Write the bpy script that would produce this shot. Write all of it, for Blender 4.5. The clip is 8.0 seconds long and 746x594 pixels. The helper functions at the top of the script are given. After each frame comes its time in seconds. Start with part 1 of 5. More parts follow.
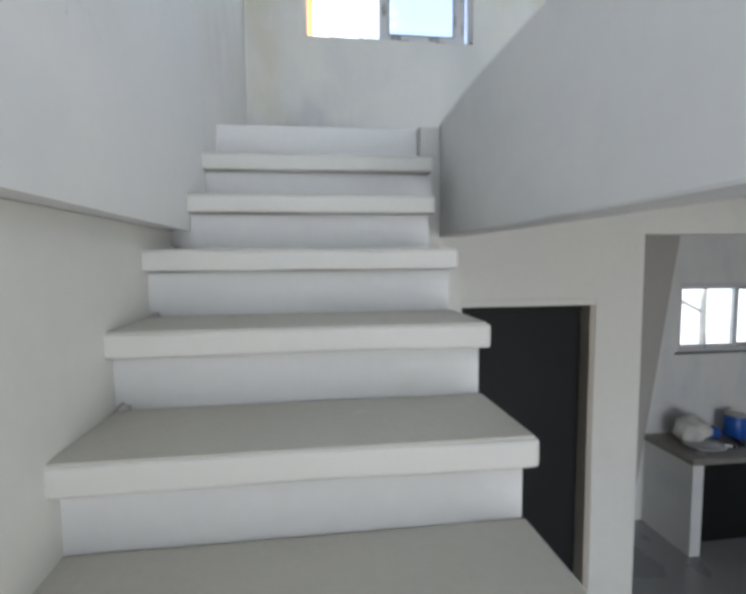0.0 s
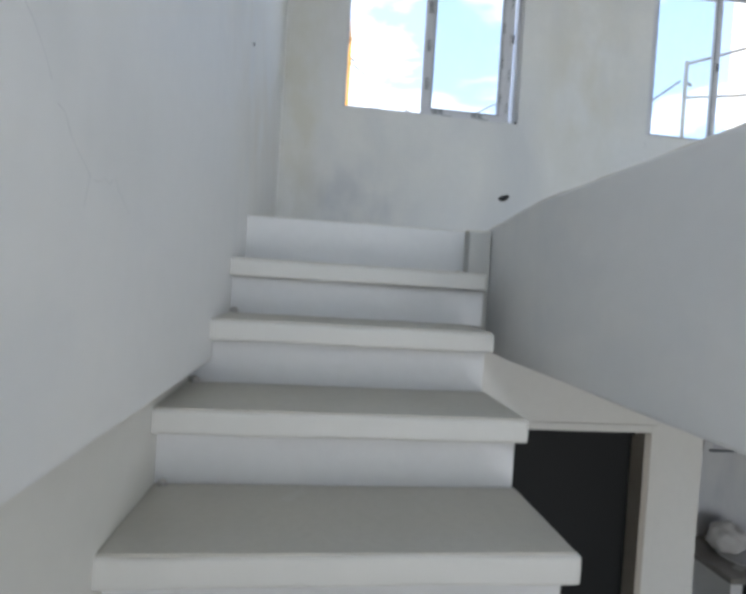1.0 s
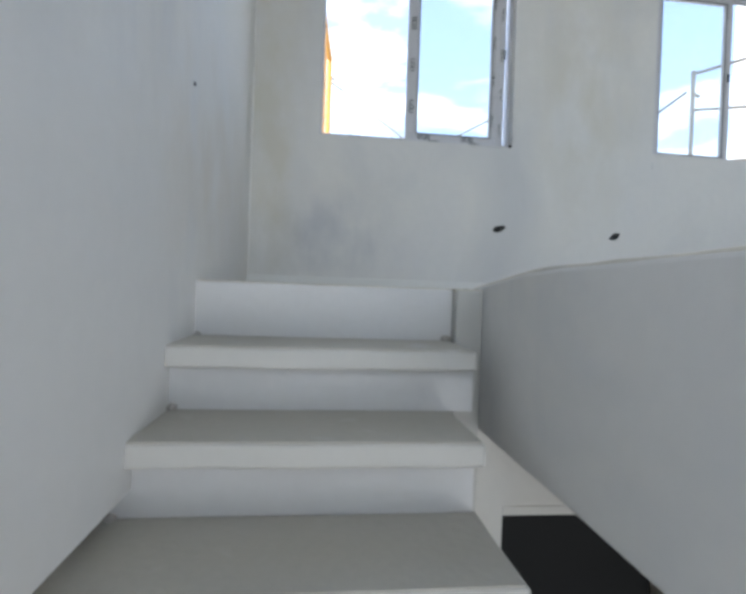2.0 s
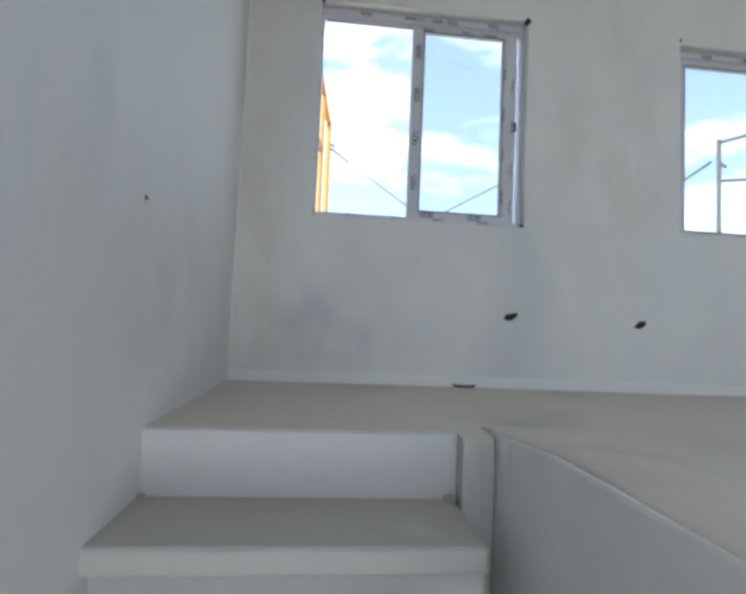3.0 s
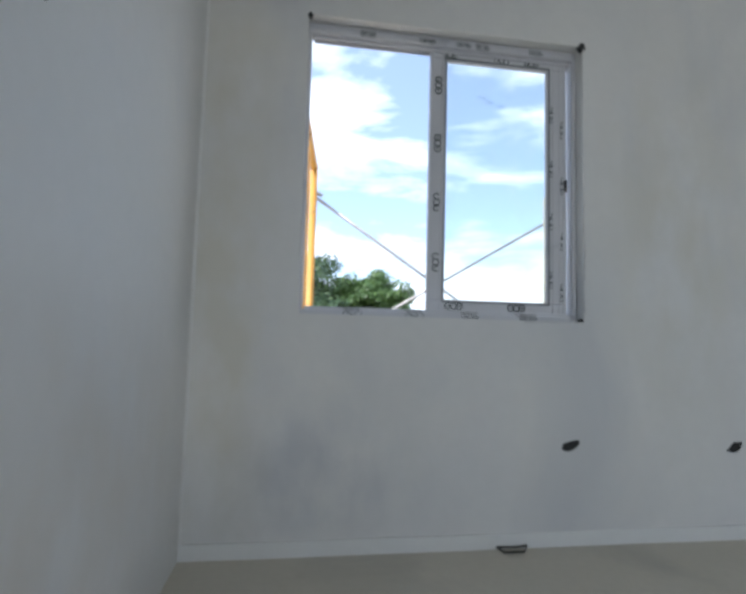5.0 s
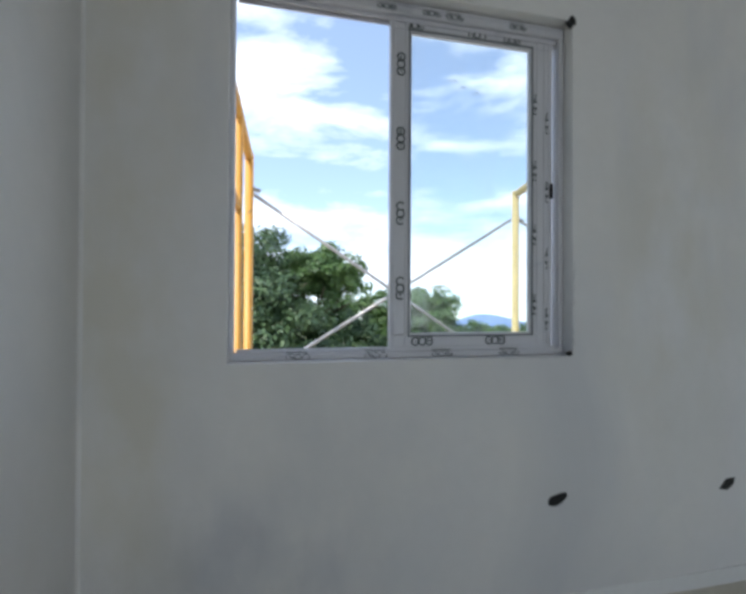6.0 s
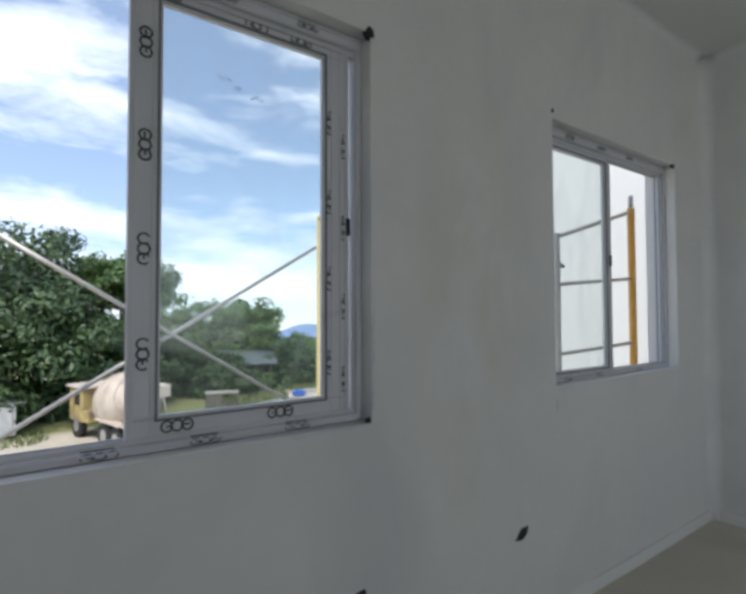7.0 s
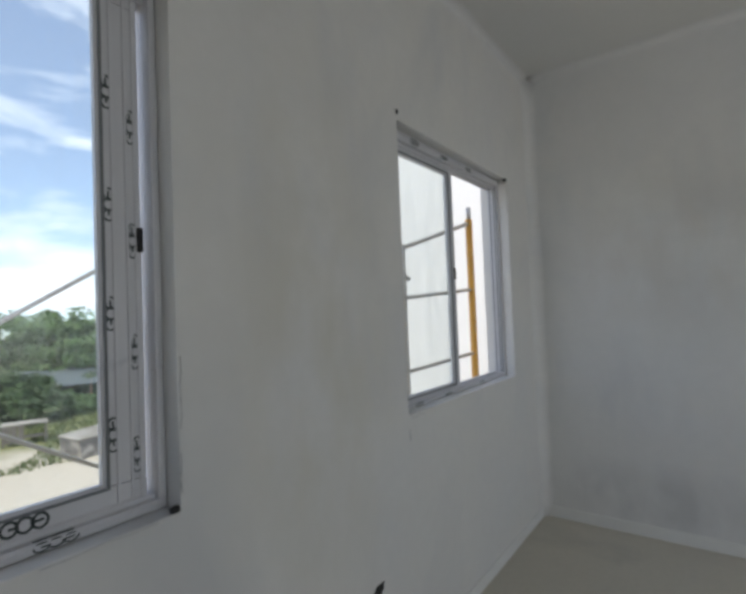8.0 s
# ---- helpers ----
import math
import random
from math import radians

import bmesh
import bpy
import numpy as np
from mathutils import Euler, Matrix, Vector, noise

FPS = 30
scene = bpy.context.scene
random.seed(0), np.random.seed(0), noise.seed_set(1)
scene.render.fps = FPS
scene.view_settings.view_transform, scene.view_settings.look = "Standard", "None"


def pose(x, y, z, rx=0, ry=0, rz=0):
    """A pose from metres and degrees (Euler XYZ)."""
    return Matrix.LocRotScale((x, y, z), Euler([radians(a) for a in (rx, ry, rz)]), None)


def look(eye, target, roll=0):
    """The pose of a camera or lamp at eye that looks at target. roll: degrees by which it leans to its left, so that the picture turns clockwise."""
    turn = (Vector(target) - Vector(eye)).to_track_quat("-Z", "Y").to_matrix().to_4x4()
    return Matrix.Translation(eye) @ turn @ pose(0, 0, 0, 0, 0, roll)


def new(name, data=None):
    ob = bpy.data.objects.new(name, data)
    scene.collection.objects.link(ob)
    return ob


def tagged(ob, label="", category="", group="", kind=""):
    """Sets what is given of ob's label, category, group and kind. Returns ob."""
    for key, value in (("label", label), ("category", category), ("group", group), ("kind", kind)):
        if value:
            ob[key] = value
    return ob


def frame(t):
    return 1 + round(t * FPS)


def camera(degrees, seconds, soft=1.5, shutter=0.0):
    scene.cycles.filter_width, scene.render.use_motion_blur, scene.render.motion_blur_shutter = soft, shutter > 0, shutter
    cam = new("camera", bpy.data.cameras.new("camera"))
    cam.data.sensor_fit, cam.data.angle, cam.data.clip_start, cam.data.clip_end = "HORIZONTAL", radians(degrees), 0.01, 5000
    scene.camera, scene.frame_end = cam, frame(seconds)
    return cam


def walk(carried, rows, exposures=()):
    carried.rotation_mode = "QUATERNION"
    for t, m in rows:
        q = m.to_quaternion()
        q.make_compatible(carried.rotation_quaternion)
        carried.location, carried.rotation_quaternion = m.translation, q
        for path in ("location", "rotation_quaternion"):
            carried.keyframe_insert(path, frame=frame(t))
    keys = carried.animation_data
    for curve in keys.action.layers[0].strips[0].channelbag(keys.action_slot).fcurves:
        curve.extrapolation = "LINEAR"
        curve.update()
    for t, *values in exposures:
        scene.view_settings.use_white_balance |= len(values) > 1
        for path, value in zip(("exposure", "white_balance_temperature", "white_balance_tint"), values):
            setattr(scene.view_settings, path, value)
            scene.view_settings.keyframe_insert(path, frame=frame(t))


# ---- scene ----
cam = camera(76.33, 8.0, soft=3.8)
# seconds, eye x y z, yaw, pitch, roll
PATH = [
    (0, 0.376, 0.844, 2.493, -7.53, -4.63, -0.46),
    (0.5, 0.342, 0.972, 2.661, -7.56, -4.62, -0.26),
    (1, 0.279, 1.089, 2.808, -6.74, -1.06, 3.58),
    (1.5, 0.331, 1.227, 2.913, -7.15, -0.89, 2.15),
    (3, 0.475, 1.613, 3.357, -5.28, 3.36, 2.51),
    (3.5, 0.478, 1.800, 3.523, -6.77, 6.18, 1.71),
    (4, 0.433, 1.943, 3.688, -6.92, 3.68, 1.17),
    (5.5, 0.388, 2.461, 3.938, -9.84, 4.29, 1.23),
    (6, 0.438, 2.622, 4.080, -14.14, 0.55, 0.31),
    (6.5, 0.617, 2.729, 4.153, -24.34, 1.48, 0.19),
    (7, 0.700, 2.889, 4.217, -35.07, 1.80, -0.20),
    (7.5, 0.792, 3.048, 4.302, -45.71, 2.26, -2.32),
    (8, 0.927, 3.086, 4.297, -53.56, 1.74, -2.24),
]


def gaze(x, y, z, yaw, pitch, roll):
    return pose(x, y, z, 90 + pitch, 0, yaw) @ pose(0, 0, 0, 0, 0, roll)


walk(cam, [(r[0], gaze(*r[1:])) for r in PATH],
     exposures=[(0.0, 2.08, 6330, 10), (1.0, 1.87, 6270, 10), (1.5, 1.87, 6260, 10), (3.0, 1.56, 6240, 10), (4.0, 1.47, 6220, 10), (5.5, 1.14, 6220, 10), (6.5, 0.86, 6380, 9),
                (7.0, 0.66, 6500, 9), (7.5, 0.91, 6620, 10), (8.0, 0.85, 6700, 11)])

# ---------------------------------------------------------------- light
SUN_AZ, SUN_EL = 238.0, 58.0      # compass-like: from -x, a little from -y
world = bpy.data.worlds.new("world")
scene.world = world
world.use_nodes = True
wn, wl = world.node_tree.nodes, world.node_tree.links
wn.clear()
w_out = wn.new("ShaderNodeOutputWorld")
w_bg = wn.new("ShaderNodeBackground")
w_bg.inputs["Strength"].default_value = 0.15
sky = wn.new("ShaderNodeTexSky")
sky.sky_type = 'NISHITA'
sky.sun_disc = False
sky.sun_elevation = radians(SUN_EL)
sky.sun_rotation = radians(SUN_AZ)
sky.air_density, sky.dust_density, sky.ozone_density = 1.0, 0.8, 1.2
tc = wn.new("ShaderNodeTexCoord")
w_map = wn.new("ShaderNodeMapping")
w_map.inputs["Scale"].default_value = (1.0, 1.0, 3.4)
w_map.inputs["Location"].default_value = (0.35, 0.1, 0.05)
cloud = wn.new("ShaderNodeTexNoise")
cloud.inputs["Scale"].default_value = 3.4
cloud.inputs["Detail"].default_value = 9.0
cloud.inputs["Roughness"].default_value = 0.55
cloud.inputs["Distortion"].default_value = 0.25
ramp = wn.new("ShaderNodeValToRGB")
ramp.color_ramp.elements[0].position = 0.45
ramp.color_ramp.elements[1].position = 0.66
ramp.color_ramp.elements[0].color = (0.11, 0.11, 0.11, 1)     # thin high veil
w_mix = wn.new("ShaderNodeMix")
w_mix.data_type = 'RGBA'
w_mix.inputs["B"].default_value = (5.4, 5.85, 6.6, 1)
wl.new(tc.outputs["Generated"], w_map.inputs["Vector"])
wl.new(w_map.outputs["Vector"], cloud.inputs["Vector"])
# cloud thickens towards the horizon and gathers in one bank high over the yard
w_sep = wn.new("ShaderNodeSeparateXYZ")
w_low = wn.new("ShaderNodeMapRange")
w_low.inputs["From Min"].default_value, w_low.inputs["From Max"].default_value = 0.34, 0.16
w_low.inputs["To Min"].default_value, w_low.inputs["To Max"].default_value = -0.03, 0.055
w_dist = wn.new("ShaderNodeVectorMath")
w_dist.operation = 'DISTANCE'
w_dist.inputs[1].default_value = (0.02, 0.88, 0.475)
w_bank = wn.new("ShaderNodeMapRange")
w_bank.inputs["From Min"].default_value, w_bank.inputs["From Max"].default_value = 0.05, 0.26
w_bank.inputs["To Min"].default_value, w_bank.inputs["To Max"].default_value = 0.10, 0.0
w_sum, w_sum2 = wn.new("ShaderNodeMath"), wn.new("ShaderNodeMath")
wl.new(tc.outputs["Generated"], w_sep.inputs["Vector"])
wl.new(tc.outputs["Generated"], w_dist.inputs[0])
wl.new(w_sep.outputs["Z"], w_low.inputs["Value"])
wl.new(w_dist.outputs["Value"], w_bank.inputs["Value"])
wl.new(cloud.outputs["Fac"], w_sum.inputs[0])
wl.new(w_low.outputs["Result"], w_sum.inputs[1])
wl.new(w_sum.outputs["Value"], w_sum2.inputs[0])
wl.new(w_bank.outputs["Result"], w_sum2.inputs[1])
wl.new(w_sum2.outputs["Value"], ramp.inputs["Fac"])
wl.new(ramp.outputs["Color"], w_mix.inputs["Factor"])
lift = wn.new("ShaderNodeVectorMath")
lift.operation = 'ADD'
lift.inputs[1].default_value = (0.0, 0.0, 0.075)
wl.new(tc.outputs["Generated"], lift.inputs[0])
wl.new(lift.outputs["Vector"], sky.inputs["Vector"])
wl.new(sky.outputs["Color"], w_mix.inputs["A"])
wl.new(w_mix.outputs["Result"], w_bg.inputs["Color"])
wl.new(w_bg.outputs["Background"], w_out.inputs["Surface"])

sun_data = bpy.data.lights.new("sun", 'SUN')
sun_data.energy = 2.0
sun_data.angle = radians(0.5)
sun_data.color = (1.0, 0.95, 0.87)
sun = new("sun", sun_data)
_az, _el = radians(SUN_AZ), radians(SUN_EL)
SUN_FROM = Vector((math.sin(_az) * math.cos(_el), math.cos(_az) * math.cos(_el), math.sin(_el)))
sun.matrix_world = look(SUN_FROM * 40, (0, 0, 0))


def assumed_opening_light(name, centre, target, w, h, watts, colour):
    """Area lamp added for daylight from an assumed opening, unseen behind the camera."""
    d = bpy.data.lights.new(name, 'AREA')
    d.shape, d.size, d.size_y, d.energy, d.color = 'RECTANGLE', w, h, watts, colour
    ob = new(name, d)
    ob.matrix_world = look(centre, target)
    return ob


assumed_opening_light("rear_upper_fill", (2.45, -3.05, 4.35), (2.45, 0, 4.2), 2.6, 1.5, 7.2, (0.85, 0.93, 1.0))
# added to brighten the right wall and beam; this side opening is made up
assumed_opening_light("side_upper_fill", (0.03, -0.35, 4.35), (3.0, -0.35, 4.25), 1.5, 1.4, 12.5, (0.85, 0.93, 1.0))
assumed_opening_light("rear_lower_fill", (2.4, -3.05, 1.25), (2.4, 0, 1.3), 2.6, 2.0, 21.0, (0.97, 0.975, 0.965))


# ---------------------------------------------------------------- materials
def mat(name, colour, rough=0.6, metal=0.0, var=0.06, scale=3.0, fine=60.0, bump=0.15, bump_scale=None,
        colour2=None, streak=None, smudge=(0.46, 0.47, 0.62), stain=None, stain_scale=1.2, stain_at=(0.58, 0.72), spec=0.5, rand=0.0, rough_var=0.08, patches=()):
    """A painted or mineral surface with variation at two scales and fine relief."""
    m = bpy.data.materials.new(name)
    m.use_nodes = True
    n, l = m.node_tree.nodes, m.node_tree.links
    b = n["Principled BSDF"]
    b.inputs["Metallic"].default_value = metal
    b.inputs["Specular IOR Level"].default_value = spec
    co = n.new("ShaderNodeTexCoord")
    geo = n.new("ShaderNodeNewGeometry")
    big = n.new("ShaderNodeTexNoise")
    big.inputs["Scale"].default_value, big.inputs["Detail"].default_value = scale, 5.0
    small = n.new("ShaderNodeTexNoise")
    small.inputs["Scale"].default_value, small.inputs["Detail"].default_value = fine, 6.0
    l.new(geo.outputs["Position"], big.inputs["Vector"])
    l.new(geo.outputs["Position"], small.inputs["Vector"])
    c = Vector(colour)
    mix1 = n.new("ShaderNodeMix")
    mix1.data_type = 'RGBA'
    mix1.inputs["A"].default_value = (*(c * (1 - var)), 1)
    mix1.inputs["B"].default_value = (*(min(1, v * (1 + var)) for v in (colour2 or c)), 1)
    l.new(big.outputs["Fac"], mix1.inputs["Factor"])
    mix2 = n.new("ShaderNodeMix")
    mix2.data_type = 'RGBA'
    mix2.blend_type = 'MULTIPLY'
    fr = n.new("ShaderNodeMapRange")
    fr.inputs["To Min"].default_value, fr.inputs["To Max"].default_value = 1 - var * 0.8, 1 + var * 0.4
    l.new(small.outputs["Fac"], fr.inputs["Value"])
    mix2.inputs["Factor"].default_value = 1.0
    l.new(mix1.outputs["Result"], mix2.inputs["A"])
    l.new(fr.outputs["Result"], mix2.inputs["B"])
    last = mix2.outputs["Result"]
    if stain:
        st = n.new("ShaderNodeTexNoise")
        st.inputs["Scale"].default_value, st.inputs["Detail"].default_value = stain_scale, 7.0
        st.inputs["Distortion"].default_value = 0.6
        l.new(geo.outputs["Position"], st.inputs["Vector"])
        sr = n.new("ShaderNodeMapRange")
        sr.inputs["From Min"].default_value, sr.inputs["From Max"].default_value = stain_at
        l.new(st.outputs["Fac"], sr.inputs["Value"])
        mix3 = n.new("ShaderNodeMix")
        mix3.data_type = 'RGBA'
        mix3.inputs["B"].default_value = (*stain, 1)
        l.new(sr.outputs["Result"], mix3.inputs["Factor"])
        l.new(last, mix3.inputs["A"])
        last = mix3.outputs["Result"]
    if streak:
        # brushed smudges that run down the wall in patches
        mp = n.new("ShaderNodeMapping")
        mp.inputs["Scale"].default_value = (5.0, 5.0, 1.5)
        sn = n.new("ShaderNodeTexNoise")
        sn.inputs["Scale"].default_value, sn.inputs["Detail"].default_value = 1.0, 6.0
        pm = n.new("ShaderNodeTexNoise")
        pm.inputs["Scale"].default_value, pm.inputs["Detail"].default_value = 0.75, 3.0
        l.new(geo.outputs["Position"], mp.inputs["Vector"])
        l.new(mp.outputs["Vector"], sn.inputs["Vector"])
        l.new(geo.outputs["Position"], pm.inputs["Vector"])
        r1, r2 = n.new("ShaderNodeMapRange"), n.new("ShaderNodeMapRange")
        r1.inputs["From Min"].default_value, r1.inputs["From Max"].default_value, r1.inputs["To Max"].default_value = 0.48, 0.68, smudge[0]
        r2.inputs["From Min"].default_value, r2.inputs["From Max"].default_value = smudge[1], smudge[2]
        l.new(sn.outputs["Fac"], r1.inputs["Value"])
        l.new(pm.outputs["Fac"], r2.inputs["Value"])
        mm = n.new("ShaderNodeMath")
        mm.operation = 'MULTIPLY'
        l.new(r1.outputs["Result"], mm.inputs[0])
        l.new(r2.outputs["Result"], mm.inputs[1])
        mixs = n.new("ShaderNodeMix")
        mixs.data_type = 'RGBA'
        mixs.inputs["B"].default_value = (*streak, 1)
        l.new(mm.outputs["Value"], mixs.inputs["Factor"])
        l.new(last, mixs.inputs["A"])
        last = mixs.outputs["Result"]
    for centre, radii, tint, amount in patches:
        # one tinted area with a ragged edge, for smudges, stains and warm bands
        pv, ps = n.new("ShaderNodeVectorMath"), n.new("ShaderNodeVectorMath")
        pv.operation, ps.operation = 'SUBTRACT', 'DIVIDE'
        pv.inputs[1].default_value, ps.inputs[1].default_value = centre, radii
        pl = n.new("ShaderNodeVectorMath")
        pl.operation = 'LENGTH'
        pm2 = n.new("ShaderNodeMapping")
        pm2.inputs["Scale"].default_value = (5.0, 5.0, 2.8)
        pn = n.new("ShaderNodeTexNoise")
        pn.inputs["Scale"].default_value, pn.inputs["Detail"].default_value = 1.0, 6.0
        pr, pq = n.new("ShaderNodeMapRange"), n.new("ShaderNodeMapRange")
        pr.inputs["From Min"].default_value, pr.inputs["From Max"].default_value = 1.0, 0.35
        pq.inputs["From Min"].default_value, pq.inputs["From Max"].default_value, pq.inputs["To Max"].default_value = 0.36, 0.62, amount
        pk = n.new("ShaderNodeMath")
        pk.operation = 'MULTIPLY'
        px = n.new("ShaderNodeMix")
        px.data_type = 'RGBA'
        px.inputs["B"].default_value = (*tint, 1)
        l.new(geo.outputs["Position"], pv.inputs[0])
        l.new(pv.outputs["Vector"], ps.inputs[0])
        l.new(ps.outputs["Vector"], pl.inputs[0])
        l.new(pl.outputs["Value"], pr.inputs["Value"])
        l.new(geo.outputs["Position"], pm2.inputs["Vector"])
        l.new(pm2.outputs["Vector"], pn.inputs["Vector"])
        l.new(pn.outputs["Fac"], pq.inputs["Value"])
        l.new(pr.outputs["Result"], pk.inputs[0])
        l.new(pq.outputs["Result"], pk.inputs[1])
        l.new(pk.outputs["Value"], px.inputs["Factor"])
        l.new(last, px.inputs["A"])
        last = px.outputs["Result"]
    if rand:
        oi = n.new("ShaderNodeObjectInfo")
        rr = n.new("ShaderNodeMapRange")
        rr.inputs["To Min"].default_value, rr.inputs["To Max"].default_value = 1 - rand, 1 + rand
        l.new(oi.outputs["Random"], rr.inputs["Value"])
        mix4 = n.new("ShaderNodeMix")
        mix4.data_type, mix4.blend_type = 'RGBA', 'MULTIPLY'
        mix4.inputs["Factor"].default_value = 1.0
        l.new(last, mix4.inputs["A"])
        l.new(rr.outputs["Result"], mix4.inputs["B"])
        last = mix4.outputs["Result"]
    l.new(last, b.inputs["Base Color"])
    rm = n.new("ShaderNodeMapRange")
    rm.inputs["To Min"].default_value, rm.inputs["To Max"].default_value = max(0.02, rough - rough_var), min(1, rough + rough_var)
    l.new(big.outputs["Fac"], rm.inputs["Value"])
    l.new(rm.outputs["Result"], b.inputs["Roughness"])
    if bump:
        bt = n.new("ShaderNodeTexNoise")
        bt.inputs["Scale"].default_value, bt.inputs["Detail"].default_value = bump_scale or fine, 8.0
        l.new(geo.outputs["Position"], bt.inputs["Vector"])
        bp = n.new("ShaderNodeBump")
        bp.inputs["Strength"].default_value, bp.inputs["Distance"].default_value = bump, 0.01
        l.new(bt.outputs["Fac"], bp.inputs["Height"])
        l.new(bp.outputs["Normal"], b.inputs["Normal"])
    return m


PLASTER = mat("white_plaster", (0.70, 0.705, 0.72), 0.62, var=0.05, scale=1.1, fine=22, bump=0.28, bump_scale=7, colour2=(0.735, 0.72, 0.68),
              streak=(0.50, 0.515, 0.55), stain=(0.60, 0.615, 0.63), stain_scale=1.1, stain_at=(0.55, 0.80),
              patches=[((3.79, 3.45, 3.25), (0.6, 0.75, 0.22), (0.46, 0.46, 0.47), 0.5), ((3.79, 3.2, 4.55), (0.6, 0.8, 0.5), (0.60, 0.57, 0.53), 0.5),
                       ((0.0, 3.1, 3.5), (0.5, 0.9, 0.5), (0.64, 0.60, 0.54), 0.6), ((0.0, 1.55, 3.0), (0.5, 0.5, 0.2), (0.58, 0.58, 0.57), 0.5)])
FAR_PLASTER = mat("smudged_plaster", (0.69, 0.695, 0.715), 0.62, var=0.06, scale=1.3, fine=22, bump=0.28, bump_scale=7, colour2=(0.735, 0.71, 0.65),
                  streak=(0.44, 0.465, 0.54), smudge=(0.27, 0.42, 0.60), stain=(0.60, 0.60, 0.60), stain_scale=1.3, stain_at=(0.5, 0.75),
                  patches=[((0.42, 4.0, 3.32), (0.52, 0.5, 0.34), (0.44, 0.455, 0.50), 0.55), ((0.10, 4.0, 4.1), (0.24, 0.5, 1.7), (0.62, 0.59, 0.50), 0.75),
                           ((1.9, 4.0, 4.3), (0.42, 0.5, 1.1), (0.62, 0.595, 0.53), 0.7)])
PLASTER_LOW = mat("cream_plaster", (0.70, 0.68, 0.62), 0.65, var=0.06, scale=1.8, fine=26, bump=0.32, bump_scale=9, colour2=(0.68, 0.675, 0.65),
                  streak=(0.55, 0.54, 0.50), stain=(0.60, 0.59, 0.55), stain_scale=1.6, stain_at=(0.55, 0.8))
SKIRTING = mat("skirting_plaster", (0.735, 0.735, 0.72), 0.6, var=0.05, scale=3, fine=30, bump=0.2, bump_scale=12)
CEILING = mat("ceiling_paint", (0.74, 0.735, 0.71), 0.75, var=0.03, scale=1.2, fine=30, bump=0.1)
SCREED = mat("cement_screed", (0.58, 0.545, 0.465), 0.55, var=0.10, scale=2.2, fine=45, bump=0.25, bump_scale=30,
             stain=(0.45, 0.43, 0.38), stain_scale=1.7, stain_at=(0.54, 0.74))
TREAD = mat("cement_tread", (0.45, 0.435, 0.39), 0.6, var=0.09, scale=3.0, fine=55, bump=0.25, bump_scale=40,
            stain=(0.50, 0.49, 0.46), stain_scale=5.0, stain_at=(0.66, 0.72))
STEP_PAINT = mat("step_paint", (0.54, 0.535, 0.51), 0.55, var=0.04, scale=3.0, fine=35, bump=0.2, bump_scale=14,
                 stain=(0.60, 0.56, 0.50), stain_scale=2.4, stain_at=(0.66, 0.8))
RISER_PAINT = mat("riser_paint", (0.625, 0.625, 0.625), 0.6, var=0.06, scale=3.0, fine=35, bump=0.2, bump_scale=14,
                  stain=(0.58, 0.56, 0.53), stain_scale=2.0, stain_at=(0.62, 0.8))
BENCH_WOOD = mat("weathered_bench_wood", (0.14, 0.125, 0.11), 0.8, var=0.2, scale=6, fine=40, bump=0.3)
# cement grey of the crumbs, and the painted shade of the passage wall
CEMENT_AND_SHADE = mat("cement_and_wall_shade", (0.40, 0.38, 0.36), 0.8, var=0.08, scale=2.0, fine=30, bump=0.3, bump_scale=14)
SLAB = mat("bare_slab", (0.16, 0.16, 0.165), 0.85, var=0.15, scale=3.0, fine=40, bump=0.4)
TILE_FLOOR = mat("grey_ground_floor", (0.36, 0.365, 0.38), 0.28, var=0.06, scale=1.5, fine=30, bump=0.03)
UPVC = mat("white_window_profile", (0.60, 0.60, 0.625), 0.35, var=0.03, scale=6, fine=80, bump=0.03,
           stain=(0.44, 0.45, 0.49), stain_scale=9, stain_at=(0.62, 0.75))
GASKET = mat("grey_gasket", (0.16, 0.17, 0.18), 0.6, var=0.1, bump=0)
INK = mat("film_print", (0.035, 0.05, 0.05), 0.6, var=0.1, bump=0)
BLACK = mat("black_foam", (0.02, 0.02, 0.02), 0.8, var=0.2, scale=40, bump=0.5, bump_scale=60)
# door colour, also used for the shade under the worktop
DARK_DOOR_AND_SHADE = mat("black_brown_door_and_shade", (0.007, 0.008, 0.008), 0.6, spec=0.25, var=0.15, scale=4, fine=40, bump=0.05)
JAMB_WOOD = mat("brown_door_frame", (0.44, 0.40, 0.34), 0.5, var=0.15, scale=8, fine=60, bump=0.1)
GRANITE = mat("grey_worktop", (0.24, 0.225, 0.20), 0.35, var=0.25, scale=20, fine=140, bump=0.05)
BLUE = mat("blue_plastic", (0.02, 0.10, 0.42), 0.35, var=0.08, scale=8, bump=0.02)
BAG = mat("pale_plastic_bag", (0.62, 0.60, 0.57), 0.4, var=0.08, scale=20, bump=0.3, bump_scale=30)
CHINA = mat("white_china", (0.78, 0.78, 0.76), 0.15, var=0.02, bump=0)
STEEL = mat("galvanised_pipe", (0.45, 0.44, 0.43), 0.4, metal=0.6, var=0.15, scale=12, fine=80, bump=0.05)
PALE_PIPE = mat("worn_pale_pipe", (0.55, 0.49, 0.42), 0.5, var=0.15, scale=9, fine=60, bump=0.05)
